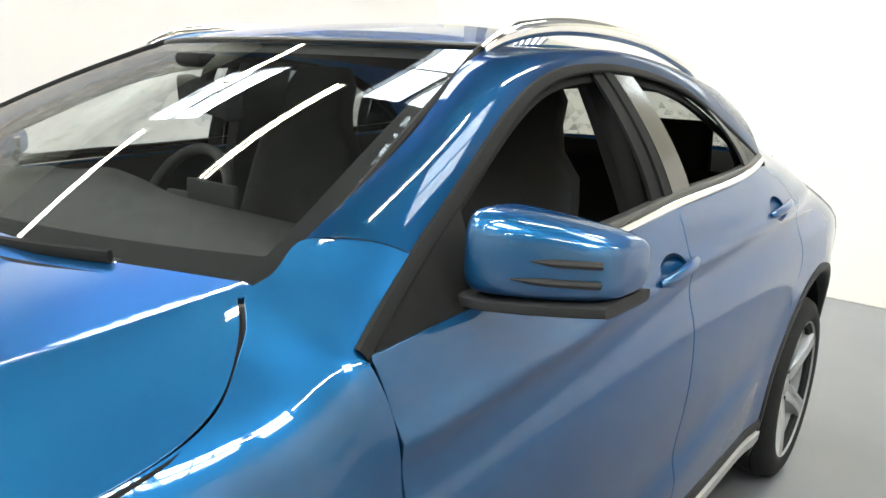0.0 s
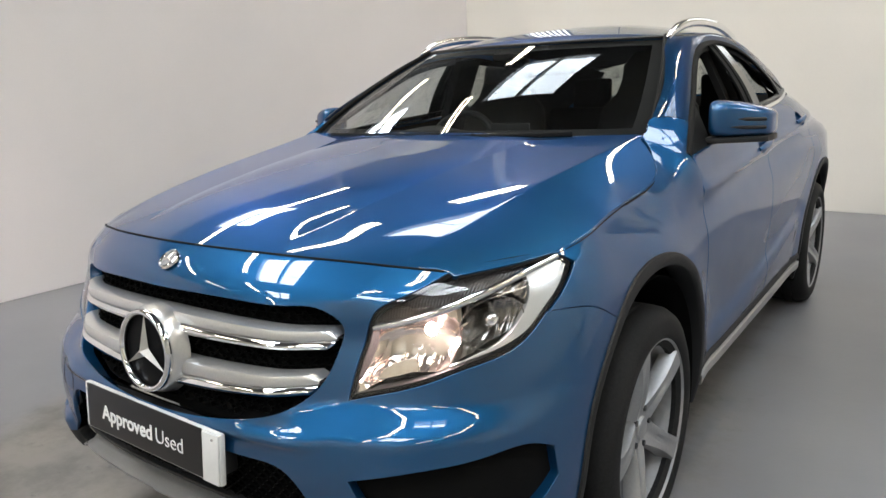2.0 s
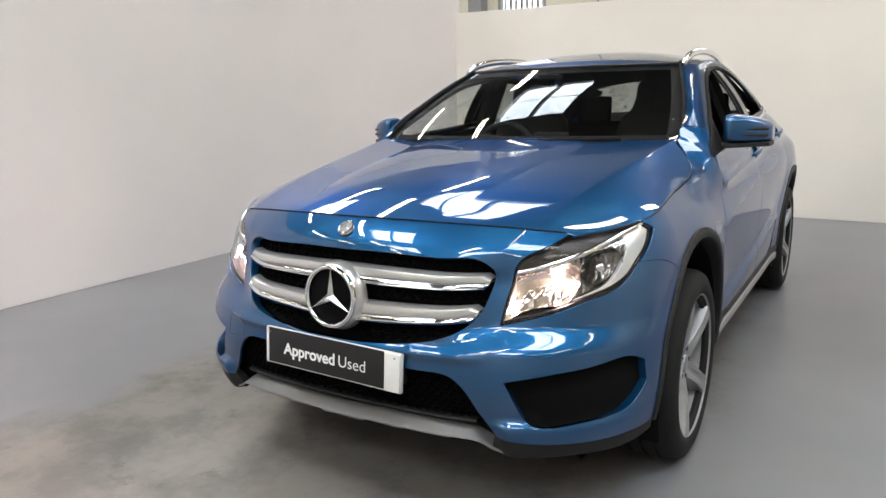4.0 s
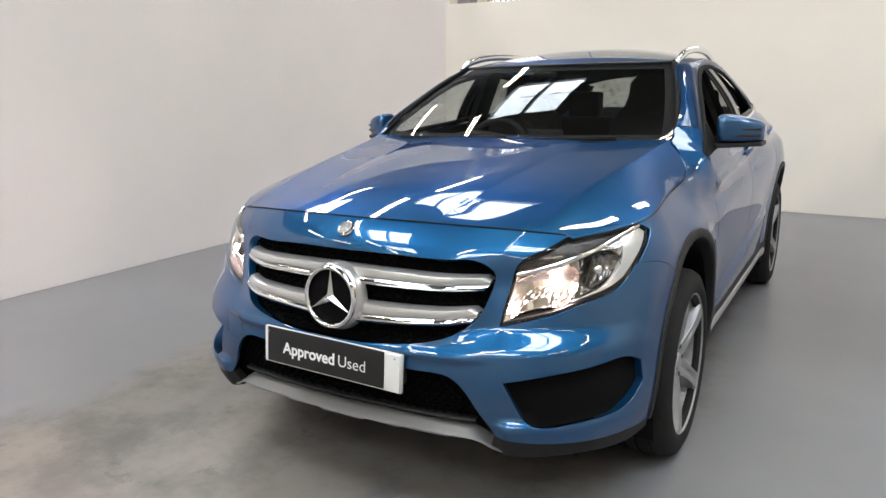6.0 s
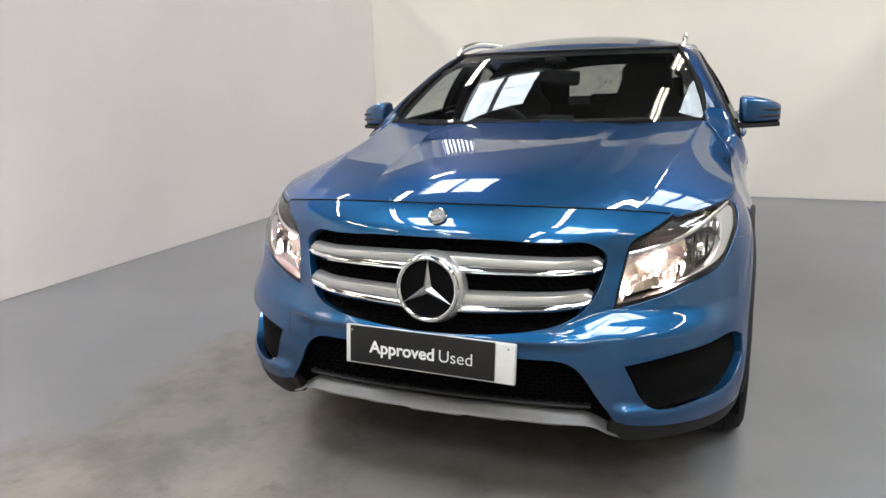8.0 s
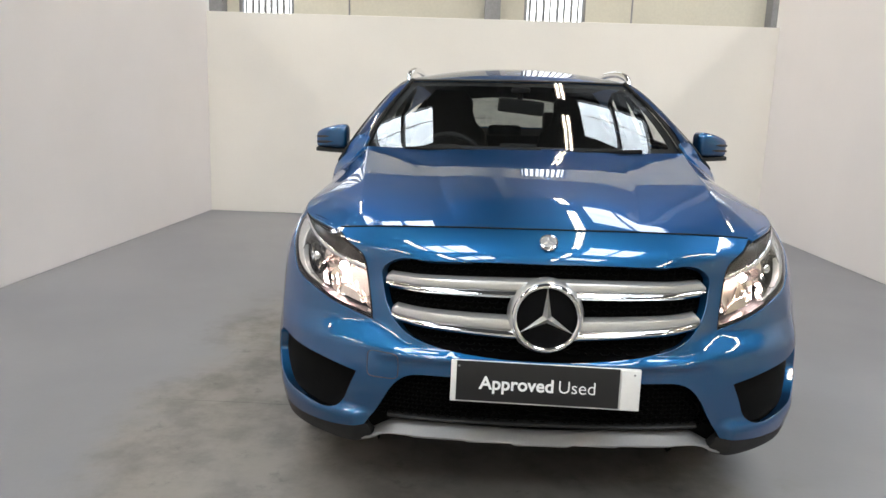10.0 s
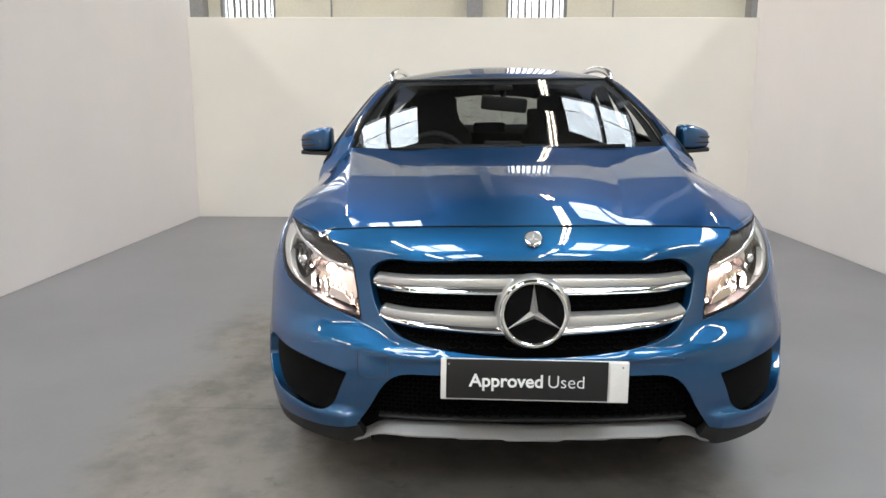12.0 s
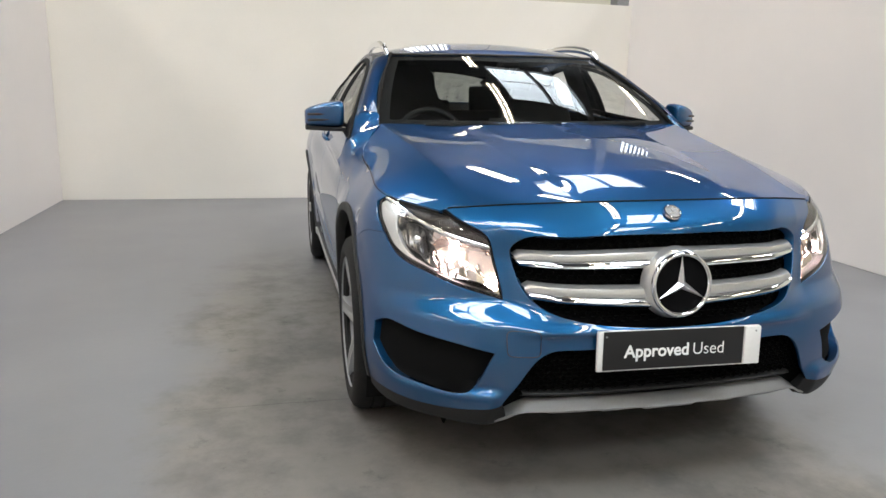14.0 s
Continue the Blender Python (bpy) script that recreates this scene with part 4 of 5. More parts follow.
# pillars and cant rail, from the windscreen's edge over the roof's edge to the window line
sec = []
for k in np.linspace(0, 1, 11):
    line = pillar_line(k)
    first = float(np.interp(0.492 + 0.108 * k, line[:, 1], np.arange(N)))
    at = np.linspace(first, N - 1, N)
    sec.append(np.stack([np.interp(at, np.arange(N), line[:, i]) for i in range(3)], axis=1))
loft("roof_pillar", np.array(sec), PAINT, CAR, "blue metallic windscreen pillar and roof edge", mirror=True, thick=0.004)
tube("screen_seal", screen(np.full(30, 1.0), np.linspace(0, 1, 30), 0.004) + np.array([0.004, 0, 0]), 0.0095, MATT, CAR, mirror=True, sides=8)
tube("screen_seal", screen(np.linspace(-1, 1, 50), np.full(50, 1.0), 0.002), 0.006, BLACK, CAR, sides=8)

# side glass and frames
def side_glass(y0, y1, name, mat=GLASS):
    ys = np.linspace(y0, y1, 24)
    t = np.array([[float(np.interp(y, dlo_top[:, 1], dlo_top[:, i])) for i in range(3)] for y in ys])
    b = np.array([[float(np.interp(y, dlo_low[:, 1], dlo_low[:, i])) for i in range(3)] for y in ys])
    rows = []
    for k in np.linspace(0, 1, 9):
        line = b * (1 - k) + t * k
        line[:, 0] += 0.018 * 4 * k * (1 - k) - 0.010
        rows.append(line)
    rows = np.array(rows) * np.array([-1, 1, 1])
    loft(name, rows, mat, CAR, "tinted rear side window" if mat is TINTED else "clear front side window", thick=0.004)


# the windows on the left are wound down
side_glass(0.66, 1.46, "side_window")
side_glass(1.52, 2.30, "side_window", TINTED)


def frame_strip(name, curve, width, mat, inward, label=""):
    """A flat strip that follows the window line, with rounded faces."""
    c = np.array(curve)
    rows = []
    for off, lift in ((0.0, -0.004), (0.0, 0.004), (0.25, 0.007), (0.75, 0.007), (1.0, 0.003), (1.0, -0.012)):
        d = inward * (off * width)
        rows.append(c + d + np.array([lift, 0, 0]))
    loft(name, rows, mat, CAR, label, mirror=True)


t = np.gradient(dlo_top, axis=0)
inn = np.stack([0.42 * np.ones(N), t[:, 2], -t[:, 1]], axis=1)
inn[:, 0] = 0
inn /= np.linalg.norm(inn, axis=1, keepdims=True)
inn[:, 0] = -0.45 * inn[:, 2]
frame_strip("window_frame", dlo_top - inn * 0.006 + np.array([0.003, 0, 0]), 0.019, MATT, inn, "black window surround")
frame_strip("inner_frame", dlo_top + inn * 0.012 - np.array([0.020, 0, 0]), 0.022, MATT, inn, "black inner door frame")
t = np.gradient(dlo_low, axis=0)
up = np.stack([np.zeros(N), -t[:, 2], t[:, 1]], axis=1)
up /= np.linalg.norm(up, axis=1, keepdims=True)
up[:, 0] = -0.35
keep = dlo_low[:, 1] > 0.74
from_mirror, up_from = dlo_low[keep], up[keep]
frame_strip("belt_trim", from_mirror, 0.017, CHROME, up_from, "bright metal strip under the side windows")
low2 = dlo_low + up * 0.017
frame_strip("window_seal", low2[keep], 0.014, BLACK, up_from)


def post(y_low, y_top, w_low, w_top, name, mat, lift):
    """A pillar cover between the windows."""
    rows = []
    for k in np.linspace(0, 1, 12):
        yb0, yb1 = y_low - w_low / 2, y_low + w_low / 2
        yt0, yt1 = y_top - w_top / 2, y_top + w_top / 2
        line = []
        for f in (0, 0.02, 0.06, 0.5, 0.94, 0.98, 1):
            yb, yt = yb0 + (yb1 - yb0) * f, yt0 + (yt1 - yt0) * f
            b = np.array([float(np.interp(yb, dlo_low[:, 1], dlo_low[:, i])) for i in range(3)])
            tt = np.array([float(np.interp(yt, dlo_top[:, 1], dlo_top[:, i])) for i in range(3)])
            b[1], tt[1] = yb, yt
            p = b * (1 - k) + tt * k
            p[0] += 0.018 * 4 * k * (1 - k) + lift - (0.008 if f in (0, 1) else 0)
            line.append(p)
        rows.append(line)
    loft(name, rows, mat, CAR, "", mirror=True)


post(1.398, 1.372, 0.060, 0.050, "door_frame", MATT, -0.006)
post(1.452, 1.420, 0.046, 0.042, "door_frame", MATT, 0.0)
post(1.540, 1.500, 0.122, 0.110, "pillar_cover", GLOSS, -0.001)
post(2.11, 2.02, 0.055, 0.05, "door_frame", BLACK, 0.002)

# the fixed black corner behind the rear window
rows = []
for f in np.linspace(0, 1, 10):
    top = np.array([float(np.interp(2.055 + 0.255 * f, dlo_top[:, 1], dlo_top[:, i])) for i in range(3)])
    low = np.array([float(np.interp(2.125 + 0.188 * f, dlo_low[:, 1], dlo_low[:, i])) for i in range(3)])
    rows.append([low * (1 - k) + top * k + np.array([0.004 + 0.010 * k * (1 - k), 0, 0]) for k in np.linspace(0, 1, 7)])
loft("corner_cover", rows, GLOSS, CAR, "satin black fixed corner of the rear window", mirror=True, thick=0.006)

# mirror base: the black triangle at the front of the side window
fronts = []
for f in np.linspace(0, 1, 8):
    top = np.array([float(np.interp(0.466 + 0.255 * f, dlo_top[:, 1], dlo_top[:, i])) for i in range(3)])
    low = np.array([float(np.interp(0.466 + 0.225 * f, dlo_low[:, 1], dlo_low[:, i])) for i in range(3)])
    low = low - np.array([0, 0, 0.012])
    fronts.append([low * (1 - k) + top * k + np.array([0.006, 0, 0]) for k in np.linspace(0, 1, 6)])
loft("mirror_sail", fronts, CLAD, CAR, "black plastic triangle at the mirror foot", mirror=True, thick=0.01)


# door mirrors
def superloop(cx, cy, cz, hy, hz, x, n=4.0, m=28, skew=0.0):
    out = []
    for q in np.linspace(0, 2 * math.pi, m, endpoint=False):
        c, s = math.cos(q), math.sin(q)
        y = cy + hy * math.copysign(abs(c) ** (2 / n), c)
        z = cz + hz * math.copysign(abs(s) ** (2 / n), s)
        out.append((x + skew * (y - cy), y, z))
    return out


def door_mirror(side):
    root = new("door_mirror")
    root.parent = CAR
    root["label"] = "blue door mirror with dark lower shell"
    rows = []
    for f, x in zip(0.5 - 0.5 * np.cos(np.linspace(0, math.pi, 21)), 0.836 + 0.172 * (0.5 - 0.5 * np.cos(np.linspace(0, math.pi, 21)))):
        end = (1 - abs(2 * f - 1) ** 9) ** 0.6 if 0 < f < 1 else 0.0
        top = 1.208 - 0.012 * f - 0.030 * f ** 2.2
        bot = 1.088
        yf = 0.632 + 0.03 * f + 0.085 * f ** 2
        hz, hy = (top - bot) / 2 * (0.72 + 0.28 * end), 0.068 * (0.55 + 0.45 * end)
        rows.append([(p[0] * side, p[1], p[2]) for p in superloop(0, yf + 0.068, (top + bot) / 2, hy, hz, x, 3.8)])
    loft("housing", rows, PAINT, root, "glossy blue mirror housing", closed=True, caps=True)
    rows = []
    for f, x in zip(np.linspace(0, 1, 14), np.linspace(0.768, 1.004, 14)):
        thin = 0.009 + 0.0015 * min(1, max(0, (f - 0.1) / 0.3))
        yf = 0.640 + 0.03 * f + 0.085 * f ** 2
        hy = 0.030 + 0.042 * min(1, max(0, f / 0.4))
        rows.append([(p[0] * side, p[1], p[2]) for p in superloop(0, yf + 0.055, 1.076 + 0.004 * f, hy, thin, x, 5.0)])
    loft("lower_shell", rows, CLAD, root, "dark plastic lower shell and arm", closed=True, caps=True)
    for z, x0 in ((1.150, 0.925), (1.124, 0.905)):
        pts = [(side * x, 0.6335 + 0.03 * f + 0.085 * f * f - 0.0012, z - 0.008 * f) for x in np.linspace(x0, 0.995, 16) for f in [(x - 0.836) / 0.172]]
        tube("indicator_strip", pts, 0.0062, CLAD, root, "smoked indicator lens strip", sides=8, squash=0.9, taper=lambda q: min(1, 0.15 + q * 2.4))
    bm = box(0.852, 0.980, 0.0, 0.006, 1.105, 1.152, 0.012)
    for v in bm.verts:
        v.co = Vector((v.co.x * side, v.co.y + 0.770 + 0.03 * (v.co.x - 0.84) / 0.168 + 0.06 * ((v.co.x - 0.84) / 0.168) ** 2, v.co.z))
    if side < 0:
        bmesh.ops.reverse_faces(bm, faces=bm.faces)
    part("mirror_glass", bm, CHROME, root, "mirror glass")


door_mirror(1)
door_mirror(-1)

# roof rails
rail = path([(0.608, 1.03, 1.425), (0.611, 1.08, 1.450), (0.610, 1.18, 1.477), (0.605, 1.32, 1.496), (0.599, 1.55, 1.507), (0.585, 1.85, 1.499), (0.566, 2.10, 1.474), (0.545, 2.28, 1.448), (0.529, 2.38, 1.420)], 60)
tube("roof_rail", rail, 0.0165, CHROME, CAR, "polished aluminium roof rail", sides=12, squash=1.15, mirror=True, taper=lambda q: min(1, 0.55 + 6 * min(q, 1 - q)))

# arch cladding and sills
def arch_flare(yc, a0, a1, k):
    rows = []
    for a in np.linspace(a0, a1, 48):
        c, s = math.cos(radians(a)), math.sin(radians(a))
        line = []
        o = k - arch_taper(a)
        for r, lift in ((o + 0.004, -0.004), (o + 0.002, 0.006), (o - 0.006, 0.008), (k - 0.026, 0.008), (k - 0.031, 0.005), (k - 0.034, -0.004), (k - 0.034, -0.06)):
            y, z = yc + r * c, HUB_Z + r * s
            p = hull(ay(y, z), z)
            line.append((float(p[0]) + lift, float(p[1]), z))
        rows.append(line)
    loft("arch_trim", rows, CLAD, CAR, "dark grey plastic wheel arch trim", mirror=True, flip=True)


arch_flare(FRONT_AXLE, -14, 184, ARCH_R)
arch_flare(REAR_AXLE, -16, 196, ARCH_REAR)
rows = []
for y in np.linspace(0.525, 2.27, 30):
    x = float(side_x(np.array(y), np.array(0.37)))
    rows.append([(x - 0.012, y, 0.372), (x + 0.003, y, 0.366), (x + 0.006, y, 0.345), (x - 0.004, y, 0.333), (x - 0.012, y, 0.330)])
loft("sill_cladding", rows, CLAD, CAR, "dark plastic sill cladding", mirror=True)
rows = []
for y in np.linspace(0.525, 2.27, 30):
    x = float(side_x(np.array(y), np.array(0.33)))
    rows.append([(x - 0.014, y, 0.331), (x + 0.002, y, 0.328), (x + 0.010, y, 0.320), (x + 0.008, y, 0.290), (x - 0.010, y, 0.280), (x - 0.10, y, 0.270)])
loft("side_step", rows, ALLOY, CAR, "silver sill strip", mirror=True)

# underbody and wheel wells
part("underbody", box(-0.62, 0.62, -0.42, 3.25, 0.20, 0.30, 0.02), DARK, CAR)
for yc in (FRONT_AXLE, REAR_AXLE):
    rows = []
    for a in np.linspace(-20, 200, 30):
        y, z = yc + 0.42 * math.cos(radians(a)), HUB_Z + 0.42 * math.sin(radians(a))
        rows.append([(0.55, y, z), (0.70, y, z), (0.872, y, z)])
    loft("wheel_well", rows, DARK, CAR, mirror=True)
    bm = bmesh.new()
    bmesh.ops.create_circle(bm, cap_ends=True, segments=30, radius=0.43, matrix=pose(0.56, yc, HUB_Z, 0, 90, 0))
    part("wheel_well", bm, DARK, CAR)
    bm = bmesh.new()
    bmesh.ops.create_circle(bm, cap_ends=True, segments=30, radius=0.43, matrix=pose(-0.56, yc, HUB_Z, 0, 90, 0))
    part("wheel_well", bm, DARK, CAR)


# wheels
def wheel(x, y, turn, side):
    root = new("wheel")
    root.parent = CAR
    root["label"] = "five-spoke silver alloy wheel with black tyre"
    root.matrix_local = pose(x, y, HUB_Z - x * math.sin(radians(LEAN)), 0, 0, turn + (0 if side > 0 else 180))
    ident = Matrix.Identity(4)
    prof = [(-0.225, 0.235), (-0.232, 0.262), (-0.236, 0.300), (-0.222, 0.330), (-0.200, 0.3425), (-0.170, 0.3455), (-0.168, 0.338), (-0.160, 0.338), (-0.158, 0.3455), (-0.120, 0.346), (-0.118, 0.338), (-0.110, 0.338), (-0.108, 0.346), (-0.072, 0.346), (-0.070, 0.338), (-0.062, 0.338), (-0.060, 0.3455),
            (-0.032, 0.3425), (-0.010, 0.330), (0.002, 0.305), (0.004, 0.285), (0.002, 0.270), (-0.004, 0.258), (-0.014, 0.248), (-0.02, 0.235), (-0.225, 0.235)]
    part("tyre", lathe(prof, 72, ident), RUBBER, root, "black road tyre")
    prof = [(-0.010, 0.258), (-0.004, 0.2585), (-0.0025, 0.2565), (-0.005, 0.2535), (-0.022, 0.2495), (-0.026, 0.254), (-0.010, 0.258)]
    rim = part("rim", lathe(prof, 72, ident), STEEL, root, "silver alloy rim")
    part("barrel", lathe([(-0.022, 0.241), (-0.04, 0.232), (-0.10, 0.218), (-0.20, 0.224), (-0.22, 0.24), (-0.20, 0.245), (-0.03, 0.246)], 60, ident), STEEL, rim, "grey inner barrel of the rim")
    # five spokes, broad at the hub and the rim, each with a shallow groove
    for k in range(5):
        bm = bmesh.new()
        vs = []
        for f in np.linspace(0, 1, 13):
            r = 0.030 + 0.2245 * f
            w = 0.024 + 0.020 * (1 - f) ** 2 + 0.014 * f ** 3
            g = 0.007 * math.sin(math.pi * min(1.0, 0.12 + f * 0.95))
            xo = -0.006 - 0.040 * (1 - f) ** 1.4 + 0.003 * math.sin(math.pi * f)
            sec = ((-1.15, -0.045), (-1.0, -0.010), (-0.86, 0.0), (-0.42, 0.0), (-0.18, -g), (0.18, -g), (0.42, 0.0), (0.86, 0.0), (1.0, -0.010), (1.15, -0.045))
            vs.append([bm.verts.new((xo + d, w * q, r)) for q, d in sec])
        for a, b in zip(vs, vs[1:]):
            for i in range(10):
                bm.faces.new((a[i], a[(i + 1) % 10], b[(i + 1) % 10], b[i]))
        bm.faces.new(vs[0])
        bm.faces.new(vs[-1])
        bmesh.ops.recalc_face_normals(bm, faces=bm.faces)
        bmesh.ops.rotate(bm, verts=bm.verts, cent=(0, 0, 0), matrix=Matrix.Rotation(radians(72 * k + 18), 3, "X"))
        part("spoke", bm, ALLOY, rim)
        q = radians(72 * k + 54)
        bm = bmesh.new()
        bmesh.ops.create_cone(bm, cap_ends=True, segments=12, radius1=0.0085, radius2=0.0085, depth=0.02, matrix=pose(-0.047, -0.056 * math.sin(q), 0.056 * math.cos(q), 0, 90, 0))
        part("wheel_bolt", bm, BLACK, rim, "dark wheel bolt")
    prof = [(-0.085, 0.0001), (-0.036, 0.0001), (-0.034, 0.022), (-0.037, 0.031), (-0.044, 0.034), (-0.046, 0.066), (-0.052, 0.072), (-0.085, 0.074)]
    part("hub", lathe(prof, 40, ident), ALLOY, rim)
    prof = [(-0.16, 0.0001), (-0.125, 0.0001), (-0.122, 0.155), (-0.13, 0.160), (-0.16, 0.160)]
    part("brake_disc", lathe(prof, 48, ident), CLAD, root, "steel brake disc")


wheel(0.897, FRONT_AXLE, 0, 1)
wheel(-0.897, FRONT_AXLE, 0, -1)
wheel(0.908, REAR_AXLE, 0, 1)
wheel(-0.908, REAR_AXLE, 0, -1)


# ---- headlights ----
def inward(depth, side=1):
    def f(a, z):
        p = hull(a, z)
        d = depth(p[..., 0], p[..., 2]) if callable(depth) else depth
        s = np.sign(p[..., 0])
        p[..., 0] -= 0.42 * d * s
        p[..., 1] += 0.90 * d
        return p
    return f


LAMP_TOP = [(0.820, 0.895), (0.802, 0.911), (0.776, 0.919), (0.74, 0.919), (0.70, 0.914), (0.655, 0.9035), (0.60, 0.868)]
LAMP = LAMP_LOW + [(0.828, 0.86)] + LAMP_TOP + LAMP_IN
STRIP = [(0.543, 0.800), (0.58, 0.808), (0.62, 0.818), (0.662, 0.832), (0.705, 0.851), (0.745, 0.872), (0.775, 0.892), (0.800, 0.908)]
DRL = grain(material("daylight_strip", (0.50, 0.50, 0.49), 0.25, 0.35, Coat_Weight=0.6), 300, 0.03, 0.05)


def ribbed(name, colour, rough, metal, scale, strength):
    m = material(name, colour, rough, metal)
    n, l, b = m.node_tree.nodes, m.node_tree.links, m.node_tree.nodes["Principled BSDF"]
    tc, wv, bp = n.new("ShaderNodeTexCoord"), n.new("ShaderNodeTexWave"), n.new("ShaderNodeBump")
    wv.inputs["Scale"].default_value, wv.inputs["Distortion"].default_value = scale, 0.4
    bp.inputs["Strength"].default_value, bp.inputs["Distance"].default_value = strength, 0.004
    l.new(tc.outputs["Object"], wv.inputs["Vector"])
    l.new(wv.outputs["Fac"], bp.inputs["Height"])
    l.new(bp.outputs[0], b.inputs["Normal"])
    return m


def faceted(name, colour, rough, scale, strength):
    """A bright mirror pressed into many small hollows."""
    m = material(name, colour, rough, 1.0)
    n, l, b = m.node_tree.nodes, m.node_tree.links, m.node_tree.nodes["Principled BSDF"]
    tc, mp, vo, bp = n.new("ShaderNodeTexCoord"), n.new("ShaderNodeMapping"), n.new("ShaderNodeTexVoronoi"), n.new("ShaderNodeBump")
    mp.inputs["Scale"].default_value = (1.5, 1.0, 0.55)
    vo.inputs["Scale"].default_value = scale
    bp.inputs["Strength"].default_value, bp.inputs["Distance"].default_value = strength, 0.008
    l.new(tc.outputs["Object"], mp.inputs["Vector"])
    l.new(mp.outputs[0], vo.inputs["Vector"])
    l.new(vo.outputs["Distance"], bp.inputs["Height"])
    l.new(bp.outputs[0], b.inputs["Normal"])
    return m


BOWL = faceted("faceted_reflector", (0.80, 0.72, 0.66), 0.10, 19, 0.7)
DARKBOWL = ribbed("dark_reflector", (0.20, 0.19, 0.185), 0.14, 1.0, 18, 0.5)
HATCH = ribbed("ribbed_lamp_panel", (0.022, 0.019, 0.018), 0.22, 0.4, 60, 0.2)


def flip_x(outline, side):
    o = np.array(outline, float)
    return o if side > 0 else (o * np.array([-1, 1]))[::-1]


def headlight(side):
    root = new("headlight")
    root.parent = CAR
    root["label"] = "lit halogen headlight under a clear cover"
    mid = (0.40 * side, 0.2, 0.75)
    line = smooth_outline(fx(*LAMP), 0.012, 45)
    line = flip_x(line, side)
    skin("lamp_cover", inward(0.002), line, mat=LENS, parent=root, label="clear polycarbonate lamp cover", out=mid, flange=0.004, edge=0.002)[0].visible_shadow = False
    skin("lamp_frame", inward(0.006), inset(line, -0.003), [inset(line, 0.009)], hole_flange=0.095, mat=DISC, parent=root, label="black lamp surround", out=mid, step=0.02)
    skin("lamp_housing", inward(0.10), inset(line, -0.004), mat=GLOSS, parent=root, label="black inside of the lamp", out=mid, step=0.025)
    brow = [p for p in STRIP] + [(0.776, 0.916), (0.74, 0.916), (0.70, 0.911), (0.655, 0.900), (0.60, 0.864), (0.548, 0.828)]
    skin("lamp_brow", inward(0.022), flip_x(smooth_outline(fx(*brow), 0.012, 45), side), mat=HATCH, parent=root, label="dark ribbed upper panel", out=mid, flange=0.02)
    pts = np.array([inward(0.012)(ax(x, z), z) for x, z in path(STRIP, 40)]) * np.array([side, 1, 1])
    tube("lamp_strip", pts, 0.0065, CHROME, root, "chrome strip across the lamp", sides=10, squash=1.3)
    band = [(0.806, 0.906), (0.822, 0.888), (0.8265, 0.858), (0.820, 0.818), (0.800, 0.778), (0.766, 0.750), (0.715, 0.730), (0.690, 0.722), (0.735, 0.745), (0.772, 0.772), (0.787, 0.808), (0.784, 0.862), (0.770, 0.886)]
    skin("daylight_band", inward(0.014), flip_x(smooth_outline(fx(*band), 0.010, 60), side), mat=DRL, parent=root, label="white and silver daylight band", out=mid, flange=0.02, step=0.01)
    # dipped-beam bowl
    low = lambda x, z: 0.018 + 0.075 * np.clip(1 - ((np.abs(x) - 0.612) / 0.105) ** 2 - ((z - 0.742) / 0.095) ** 2, 0, 1) ** 0.6
    poly = [(0.541, 0.798), (0.60, 0.810), (0.66, 0.828), (0.692, 0.838), (0.700, 0.80), (0.697, 0.760), (0.690, 0.712), (0.62, 0.688), (0.517, 0.662)]
    skin("dipped_reflector", inward(low), flip_x(smooth_outline(fx(*poly), 0.010, 50), side), mat=BOWL, parent=root, label="bright faceted reflector lit by the bulb", out=mid, step=0.010, flange=0.02)
    # main-beam bowl
    high = lambda x, z: 0.020 + 0.055 * np.clip(1 - ((np.abs(x) - 0.745) / 0.052) ** 2 - ((z - 0.798) / 0.055) ** 2, 0, 1) ** 0.5
    poly = [(0.698, 0.838), (0.74, 0.864), (0.778, 0.876), (0.790, 0.81), (0.777, 0.775), (0.735, 0.748), (0.690, 0.722), (0.700, 0.765), (0.703, 0.80)]
    skin("main_reflector", inward(high), flip_x(smooth_outline(fx(*poly), 0.010, 50), side), mat=DARKBOWL, parent=root, label="unlit main beam reflector", out=mid, step=0.008, flange=0.02)
    ring = []
    for q in np.linspace(0, 2 * math.pi, 36, endpoint=False):
        x, z = 0.744 + 0.047 * math.cos(q), 0.799 + 0.050 * math.sin(q)
        ring.append(inward(0.017)(ax(x, z), z) * np.array([side, 1, 1]))
    tube("lamp_ring", ring, 0.0016, DARKBOWL, root, "thin bright ring", sides=8, closed=True)
    # bulb with its cap
    c = inward(0.050)(ax(0.645, 0.785), 0.785) * np.array([side, 1, 1])
    bm = bmesh.new()
    bmesh.ops.create_uvsphere(bm, u_segments=16, v_segments=10, radius=0.013, matrix=Matrix.Translation(c))
    part("bulb", bm, BULB, root, "glowing halogen bulb")
    bm = bmesh.new()
    bmesh.ops.create_cone(bm, cap_ends=True, segments=16, radius1=0.006, radius2=0.006, depth=0.03, matrix=Matrix.Translation(c + np.array([0, 0.025, 0])) @ pose(0, 0, 0, 90))
    part("bulb_base", bm, STEEL, root)
    c = inward(0.045)(ax(0.742, 0.80), 0.80) * np.array([side, 1, 1])
    bm = bmesh.new()
    bmesh.ops.create_uvsphere(bm, u_segments=20, v_segments=12, radius=0.017, matrix=Matrix.Translation(c))
    part("bulb_cap", bm, CHROME, root, "chrome bulb cap")
